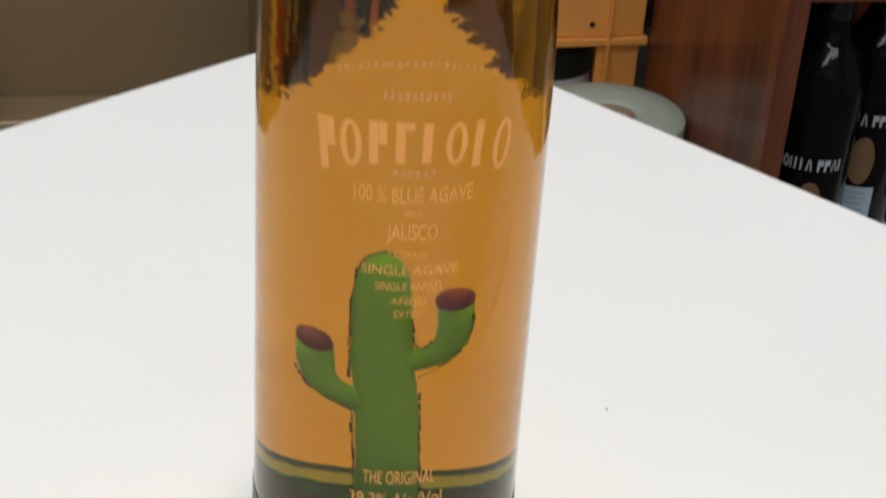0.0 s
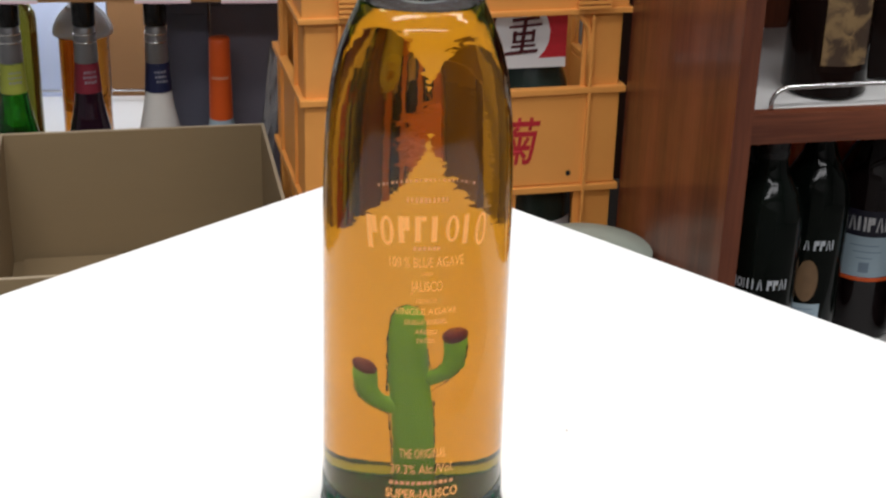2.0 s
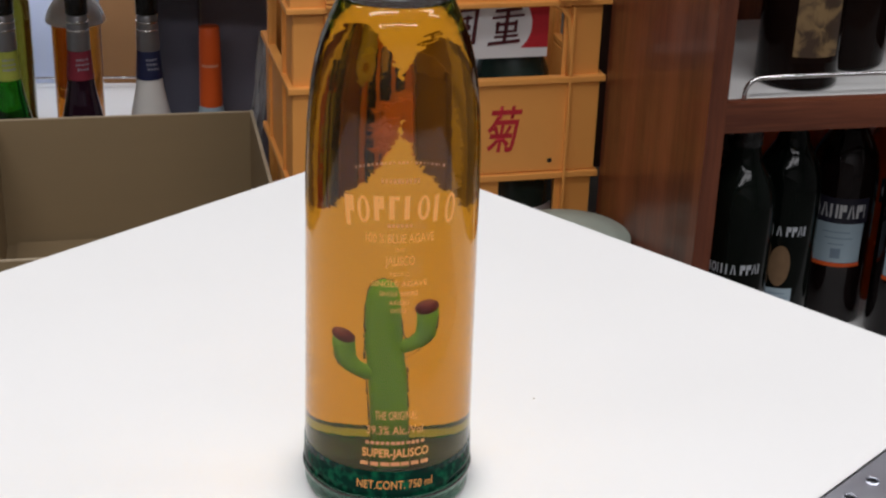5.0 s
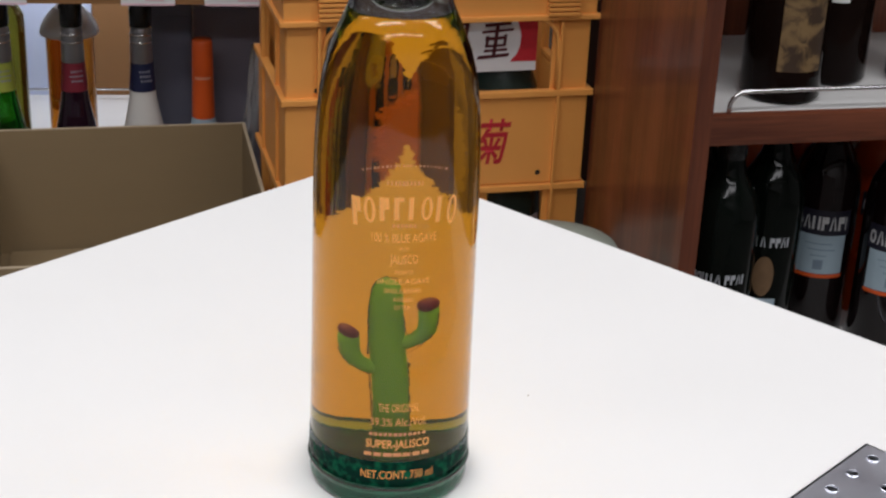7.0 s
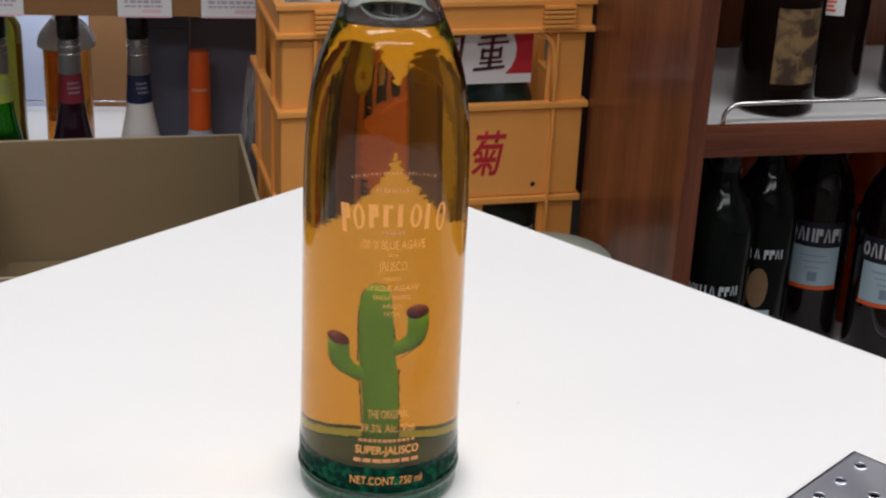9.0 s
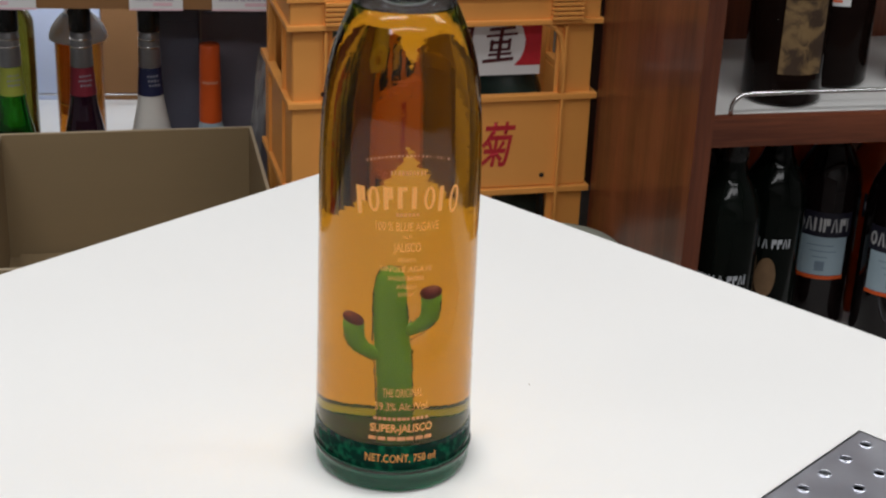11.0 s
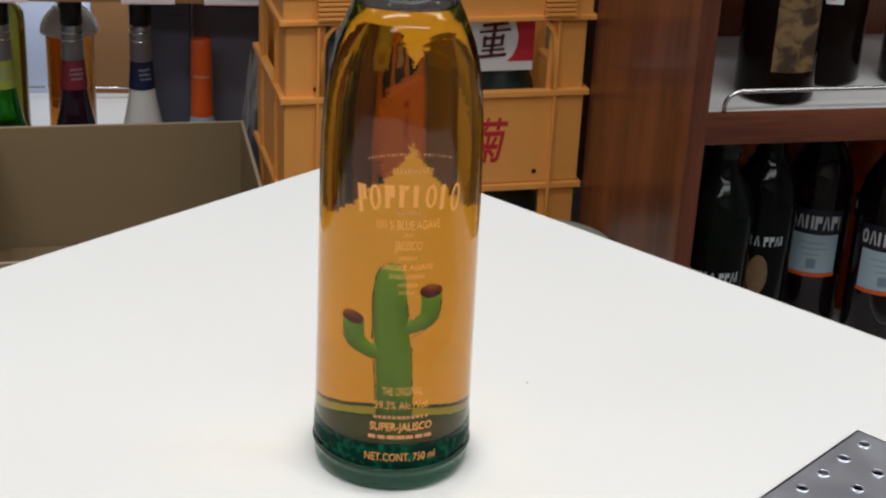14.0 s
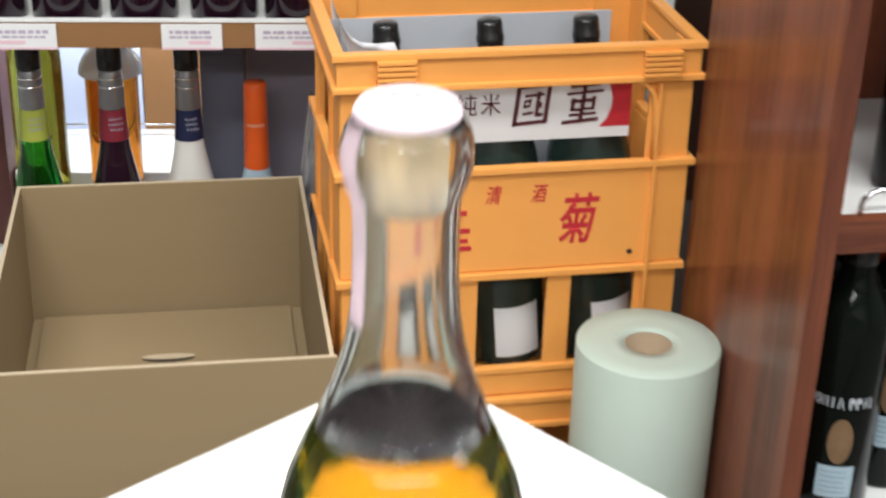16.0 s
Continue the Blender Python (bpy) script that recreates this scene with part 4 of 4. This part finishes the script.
patch(bm, 0, FACE_L - 50, FACE_L + 40, 0.243, 0.247, 8, 1, lambda z: 0.0170)
part("capsule_print", bm, M_PEACH, b)
# second row
p = [(0, 0.0), (0.034, 0.0), (0.037, 0.004), (0.037, 0.300), (0.036, 0.316), (0.029, 0.328), (0.018, 0.336), (0.0155, 0.345), (0.0155, 0.37), (0, 0.37)]
liquor_bottle("spirit_bottle", on_low(-0.215, 0.115), "clear square-shouldered bottle of yellow-green spirit behind the front row", M_YELGL, p, M_SILVER, capp(0.345, 0.378, 0.017))
p = [(0, 0.0), (0.034, 0.0), (0.037, 0.004), (0.037, 0.285), (0.035, 0.298), (0.028, 0.311), (0.016, 0.320), (0.0155, 0.37), (0, 0.37)]
b = liquor_bottle("spirit_bottle", on_low(-0.113, 0.13), "amber spirit bottle with white modelled glare on its shoulders behind the front row", M_AMBGL, p, M_PAPER, capp(0.330, 0.376, 0.020))
# flared white shell, shaped for the blown-out highlights on the glass shoulders
bm = bmesh.new()
for k in range(2):
    patch(bm, 0, -192 + 182 * k, -14 + 182 * k, 0.283, 0.324, 20, 8, lambda z: 0.0450 - 0.0240 * ((z - 0.283) / 0.041) ** 2.0)
bmesh.ops.solidify(bm, geom=bm.faces[:], thickness=0.0006)
part("shoulder_glare", bm, M_PAPER, b, "flared white shell standing in for glare on the shoulders")
RISE = 0.105
riser = thing("shelf_riser", SH @ pose(0, 0, LOWZ), "white painted riser step at the back of the shelf", "riser")
boxes("riser_step", [(-0.272, 0.022, 0.185, 0.42, 0, RISE)], M_WHITE, riser, bev=0.002)
# cartons behind
for x0, x1, d0, d1, z0, z1, mt, lab in ((0.014, 0.0750, 0.10, 0.18, 0, -0.205, M_GREY, "slate grey gift carton on the shelf"), (0.0765, 0.195, 0.13, 0.23, 0, -0.200, M_GREY3, "purplish grey gift carton on the shelf"),
                                        (-0.0985, 0.020, 0.36, 0.41, RISE, -0.20, M_TAN, "tan cardboard carton at the back of the shelf"), (-0.27, -0.100, 0.36, 0.41, RISE, -0.24, M_BLUEPOST, "pale blue printed carton at the back of the shelf"), (-0.37, -0.275, 0.16, 0.24, 0, -0.20, M_DKRED, "dark maroon gift carton on the shelf")):
    g = thing("gift_carton", SH @ pose(0, 0, LOWZ), lab, "carton", "cartons on the shelf")
    zt = z1 - LOWZ
    boxes("carton_body", [(x0, x1, d0, d1, z0, zt - 0.047)], mt, g, bev=0.0012)
    if mt is M_GREY3:
        boxes("film_edge", [(x0, x0 + 0.0022, d0 - 0.0022, d0 - 0.0010, 0.002, zt - 0.002), (x1 - 0.0022, x1, d0 - 0.0022, d0 - 0.0010, 0.002, zt - 0.002), (x0 + 0.0023, x1 - 0.0023, d0 - 0.0022, d0 - 0.0010, zt - 0.0044, zt - 0.002)], M_FILM, g, "shiny folded film along the carton edge")
    boxes("carton_lid", [(x0 - 0.0004, x1 + 0.0004, d0 - 0.0008, d1, zt - 0.0465, zt)], mt, g, bev=0.0012)
wire = thing("shelf_wire", SH @ pose(0, 0, 0), "thin chrome wire fence at the back of the shelf", "wire")
bm = bmesh.new()
tube(bm, [(-0.30, 0.33, LOWZ + RISE + 0.020), (0.02, 0.33, LOWZ + RISE + 0.020)], 0.0018, 8)
part("rod", bm, M_CHROME, wire)
for x in (-0.28, 0.012):
    bm = bmesh.new()
    tube(bm, [(x, 0.33, LOWZ + RISE), (x, 0.33, LOWZ + RISE + 0.020)], 0.0016, 8)
    part("post", bm, M_CHROME, wire)
# wine bottles on the upper board
p = std(0.0445, 0.30, 0.0145, 0.60)
w0 = None
for u, d in ((-0.240, 0.01), (-0.144, 0.005), (-0.045, 0.005), (0.058, 0.005), (0.154, 0.0), (-0.336, 0.01)):
    mm = SH @ pose(u, d, UP)
    if w0 is None:
        w0 = liquor_bottle("wine_bottle", mm, "dark red wine bottle on the upper shelf board", M_WINE, p, M_REDLAB, capp(0.23, 0.302, 0.0165), [("label_sheet", M_PAPER, 0.0449, -150, -30, 0.06, 0.15, None)], group="wine bottles")
    else:
        copy_thing(w0, mm)
# film-wrapped carton between box and crate
fw = thing("wrapped_carton", SH @ pose(0.196, -0.10, FLOOR), "dark maroon carton in crinkled clear film", "carton")
boxes("carton_body", [(0.0, 0.055, 0.0, 0.17, 0, 0.575)], M_DKRED, fw, bev=0.002)
bm = bmesh.new()
rnd = random.Random(4)
cols = []
for k in range(13):
    cols.append([bm.verts.new((-0.064 + 0.0018 * k + 0.034 * j / 16 + rnd.uniform(-0.0018, 0.0018), 0.076 + rnd.uniform(-0.0045, 0.0045), 0.325 + 0.315 * j / 16)) for j in range(17)])
for a, b in zip(cols, cols[1:]):
    for j in range(16):
        bm.faces.new((a[j], b[j], b[j + 1], a[j + 1])).smooth = True
bmesh.ops.solidify(bm, geom=bm.faces[:], thickness=0.0006)
part("film", bm, M_FILM, fw, "crinkled whitish plastic film")

# ---- right cabinet ----
SX, SY = 0.631, 0.103
CB = pose(SX, SY, 0, 0, 0, -35)
cab = thing("wooden_cabinet", CB, "reddish brown wooden shelf cabinet with white shelves", "cabinet")
boxes("side_board", [(-0.0205, 0.0, 0.0, 0.350, FLOOR, 0.75)], M_WOOD, cab, bev=0.0008)
boxes("edge_band", [(-0.0206, 0.0001, -0.0012, -0.0002, FLOOR, 0.75)], M_WOODE, cab, "darker veneer edge")
boxes("side_board", [(0.90, 0.92, 0.0, 0.325, FLOOR, 0.75)], M_WOOD, cab, bev=0.0008)
boxes("inner_lining", [(0.0003, 0.0015, 0.018, 0.308, -0.136, 0.74)], M_WOOD, cab)
boxes("back_board", [(0.0, 0.90, 0.31, 0.325, FLOOR, -0.155)], M_WHITE, cab)
boxes("upper_back_board", [(0.0, 0.90, 0.31, 0.325, -0.1545, 0.75)], M_WOOD, cab)
for z0 in (-0.171, 0.22, 0.60):
    boxes("shelf_edge", [(0.0003, 0.8997, 0.0005, 0.016, z0, z0 + 0.0335)], M_WOODH, cab)
    boxes("shelf_board", [(0.0020, 0.8997, 0.0162, 0.3097, z0 + 0.002, z0 + 0.0340)], M_WHITE, cab)
boxes("shelf_board", [(0.0003, 0.8997, 0.0, 0.3097, -0.510, -0.480)], M_WHITE, cab)
boxes("metal_strip", [(0.0005, 0.8995, 0.012, 0.017, -0.4798, -0.4782)], M_STEEL, cab)
boxes("base_board", [(0.0003, 0.8997, 0.02, 0.30, FLOOR, -0.5102)], M_WOOD, cab)
guard = thing("wire_guard", CB @ pose(0, 0, -0.137), "bent chrome wire guard along the shelf front", "rail")
bm = bmesh.new()
arc = [(0.024, 0.012, 0.0)] + [(0.024 + 0.020 * (1 - math.cos(a)), 0.0125, 0.006 + 0.018 * math.sin(a)) for a in [radians(15 * k) for k in range(7)]] + [(0.10, 0.0128, 0.0245), (0.85, 0.0135, 0.0245), (0.872, 0.0135, 0.018), (0.876, 0.0135, 0.0)]
tube(bm, arc, 0.0026, 10)
part("rod", bm, M_CHROME, guard)


def cb(u, d, z):
    return CB @ pose(u, d, z)


LF = -100  # the labels face out of the cabinet


def marks(bm, r, a0, widths, kinds, z0, z1, gap):
    """A row of plain rings, wedges and bars round a bottle; widths and gap in degrees."""
    zc, hh, a = (z0 + z1) / 2, (z1 - z0) / 2, a0

    def quad(pts):
        bm.faces.new([bm.verts.new((r * math.cos(radians(q)), r * math.sin(radians(q)), zz)) for q, zz in pts])

    for w, kind in zip(widths, kinds):
        c = a + w / 2
        if kind == "ring":
            for i in range(14):
                t0, t1 = 2 * math.pi * i / 14, 2 * math.pi * (i + 1) / 14
                quad([(c + w / 2 * k * math.cos(t), zc + hh * (k if k == 1 else 0.66) * math.sin(t)) for k, t in ((1, t0), (1, t1), (0.5, t1), (0.5, t0))])
        elif kind == "wedge":
            for sg in (-1, 1):
                quad([(c + sg * w / 2, z0), (c + sg * w * 0.26, z0), (c + sg * w * 0.02, z1), (c + sg * w * 0.14, z1)])
        elif kind == "pair":
            quad([(a, z0), (a + w * 0.28, z0), (a + w * 0.28, z1), (a, z1)])
            quad([(a + w * 0.72, z0), (a + w, z0), (a + w, z1), (a + w * 0.72, z1)])
        elif kind:
            quad([(a, z0), (a + w * 0.4, z0), (a + w * 0.4, z1), (a, z1)])
            if kind == "flag":
                quad([(a + w * 0.44, zc), (a + w, zc), (a + w, z1), (a + w * 0.44, z1)])
        a += w + gap

# vermouth bottles
pv = [(0, 0.004), (0.028, 0.003), (0.0375, 0.0), (0.0405, 0.005), (0.0405, 0.200), (0.0398, 0.212), (0.0370, 0.226), (0.0312, 0.240), (0.0242, 0.252), (0.0190, 0.262), (0.0160, 0.274), (0.0150, 0.285), (0.0150, 0.297), (0, 0.297)]


def vermouth(m, turn, up=0.0):
    b = liquor_bottle("vermouth_bottle", m, "dark green vermouth bottle with pale lettered band and bronze emblem", M_DGLASS, pv, M_BLKCAP, capp(0.278, 0.300, 0.0168), group="vermouth bottles")
    a = LF + turn
    bm = bmesh.new()
    marks(bm, 0.0408, a - 54, (9, 9, 4, 6, 6, 9, 3, 8, 8, 9, 7), ("pair", "ring", "bar", "bar", "bar", "wedge", "", "flag", "flag", "wedge", "bar"), 0.134 + up, 0.146 + up, 1.8)
    part("band_shapes", bm, M_GREY2, b, "row of pale plain shapes")
    bm = bmesh.new()
    cols = []
    for k in range(15):
        t = -0.98 + 1.96 * k / 14
        hh = 0.026 * math.sqrt(1 - t * t)
        cols.append((bm.verts.new((0.0128 * t, -hh, 0)), bm.verts.new((0.0128 * t, hh, 0))))
    for c0, c1 in zip(cols, cols[1:]):
        bm.faces.new((c0[0], c1[0], c1[1], c0[1]))
    bend(bm, 0.0409, a, 0.096 + up)
    part("emblem", bm, M_BRONZE, b, "bronze coloured emblem")
    bm = bmesh.new()
    patch(bm, 0.0408, a - 26, a + 26, 0.030 + up, 0.067 + up, 10)
    part("label_sheet", bm, M_PALEBLUE, b, "pale bluish label")
    bm = bmesh.new()
    for k in range(5):
        patch(bm, 0.0411, a - 20, a + 18 - 3 * (k % 3), 0.036 + up + 0.006 * k, 0.0372 + up + 0.006 * k, 6)
    part("label_print", bm, M_SKETCH, b)
    return b


vermouth(cb(0.050, 0.048, -0.480), -6)
vermouth(cb(0.128, 0.096, -0.480), -12, 0.022)
vermouth(cb(0.050, 0.140, -0.480), 8)

# bitter bottles
pb = [(0, 0.004), (0.030, 0.003), (0.0390, 0.0), (0.0420, 0.005), (0.0420, 0.190), (0.0412, 0.203), (0.0377, 0.219), (0.0303, 0.235), (0.0222, 0.249), (0.0168, 0.262), (0.0145, 0.298), (0, 0.298)]


def bitter(m, turn, glassmat=None):
    b = liquor_bottle("bitter_bottle", m, "dark bitter liqueur bottle with pale blue label and orange capsule", glassmat or M_BITTER, pb, M_ORANGE, capp(0.250, 0.300, 0.0172), group="bitter bottles")
    a = LF + turn
    bm = bmesh.new()
    patch(bm, 0.0423, a - 44, a + 44, 0.087, 0.139, 14)
    part("label_sheet", bm, M_PALEBLUE, b, "pale blue label")
    bm = bmesh.new()
    patch(bm, 0.0423, a - 46, a + 46, 0.0815, 0.0865, 14)
    part("label_foot", bm, M_ORANGE, b, "thin orange label edge")
    bm = bmesh.new()
    patch(bm, 0.0423, a - 50, a + 50, 0.1395, 0.172, 14)
    part("name_band", bm, M_NIGHT, b, "navy name band")
    bm = bmesh.new()
    marks(bm, 0.0426, a - 47, (12, 12, 13, 11, 12, 11, 5), ("ring", "wedge", "pair", "flag", "wedge", "flag", "bar"), 0.146, 0.164, 2.6)
    part("name_shapes", bm, M_SOFTWHITE, b, "row of white plain shapes")
    bm = bmesh.new()
    patch(bm, 0.0426, a - 8, a + 8, 0.093, 0.106, 4)
    part("seal_mark", bm, M_SKETCH, b)
    bm = bmesh.new()
    for k, (s0, s1) in enumerate(((-26, 20), (-20, 26), (-14, 12))):
        patch(bm, 0.0426, a + s0, a + s1, 0.127 - 0.008 * k, 0.1282 - 0.008 * k, 6)
    part("label_print", bm, M_SKETCH, b)
    return b


bitter(cb(0.232, 0.160, -0.480), -14)
bitter(cb(0.300, 0.095, -0.480), -16)
# bottles further back take the glass copy with the glow in its colour
bitter(cb(0.330, 0.205, -0.480), 5, M_BITTER_LIT)
bitter(cb(0.145, 0.215, -0.480), 12, M_BITTER_LIT)

for u, d in ((0.415, 0.10), (0.425, 0.20), (0.052, 0.245), (0.245, 0.262), (0.515, 0.10), (0.52, 0.21)):
    bitter(cb(u, d, -0.480), 3 - 40 * u, M_BITTER_LIT)

# aged spirits on the upper board
pw = [(0, 0.0), (0.041, 0.0), (0.0455, 0.005), (0.0455, 0.13), (0.043, 0.15), (0.035, 0.168), (0.023, 0.180), (0.016, 0.19), (0.0155, 0.25), (0, 0.25)]
po = [(0, 0.0), (0.044, 0.0), (0.048, 0.005), (0.048, 0.13), (0.045, 0.15), (0.036, 0.168), (0.022, 0.180), (0.016, 0.19), (0.0155, 0.25), (0, 0.25)]
b = liquor_bottle("brandy_bottle", cb(0.108, 0.072, -0.1365), "dark brown brandy bottle with an aged gold label", M_BLACKGLASS, pw, M_BLKCAP, capp(0.22, 0.262, 0.019),
                  [("label_border", M_BLACKGLASS, 0.0457, LF - 27, LF + 50, 0.032, 0.132, None), ("label_sheet", M_AGED, 0.0460, LF - 22, LF + 45, 0.039, 0.125, None)], group="brandy bottles")
b = liquor_bottle("brandy_bottle", cb(0.193, 0.137, -0.1365), "blackish brandy bottle with a small white label", M_BLACKGLASS, po, M_BLKCAP, capp(0.22, 0.262, 0.019),
                  [("label_sheet", M_PAPER, 0.0484, LF - 42, LF + 6, 0.100, 0.126, None)], group="brandy bottles")
bm = bmesh.new()
for k in range(4):
    patch(bm, 0.0487, LF - 38, LF - 6 - 3 * (k % 2), 0.1045 + 0.005 * k, 0.1075 + 0.005 * k, 4)
part("label_print", bm, M_ORANGE, b)
b = liquor_bottle("brandy_bottle", cb(0.312, 0.11, -0.1365), "amber brown brandy bottle on the upper shelf", M_BLACKGLASS, po, M_BLKCAP, capp(0.22, 0.262, 0.019),
                  [("label_sheet", M_AGED, 0.0484, LF - 14, LF + 38, 0.040, 0.125, None)], group="brandy bottles")

# specks on the counter
M_CRUMB = mat("tan_crumb", (0.32, 0.26, 0.19), rough=0.9)
for x, y, w in ((-0.1907, -0.3146, 0.0006), (-0.2450, -0.2150, 0.0003), (-0.3950, -0.4300, 0.0003)):
    sp = thing("crumb", pose(x, y, 0.0, 0, 0, 30 + 400 * x), "tiny brown crumb on the white counter", "crumb", "crumbs on the counter")
    bm = bmesh.new()
    bmesh.ops.create_icosphere(bm, subdivisions=1, radius=1)
    for v in bm.verts:
        v.co = Vector((v.co.x * w, v.co.y * w * 0.35, 0.0003 + v.co.z * 0.0003))
    part("grain", bm, M_CRUMB, sp)
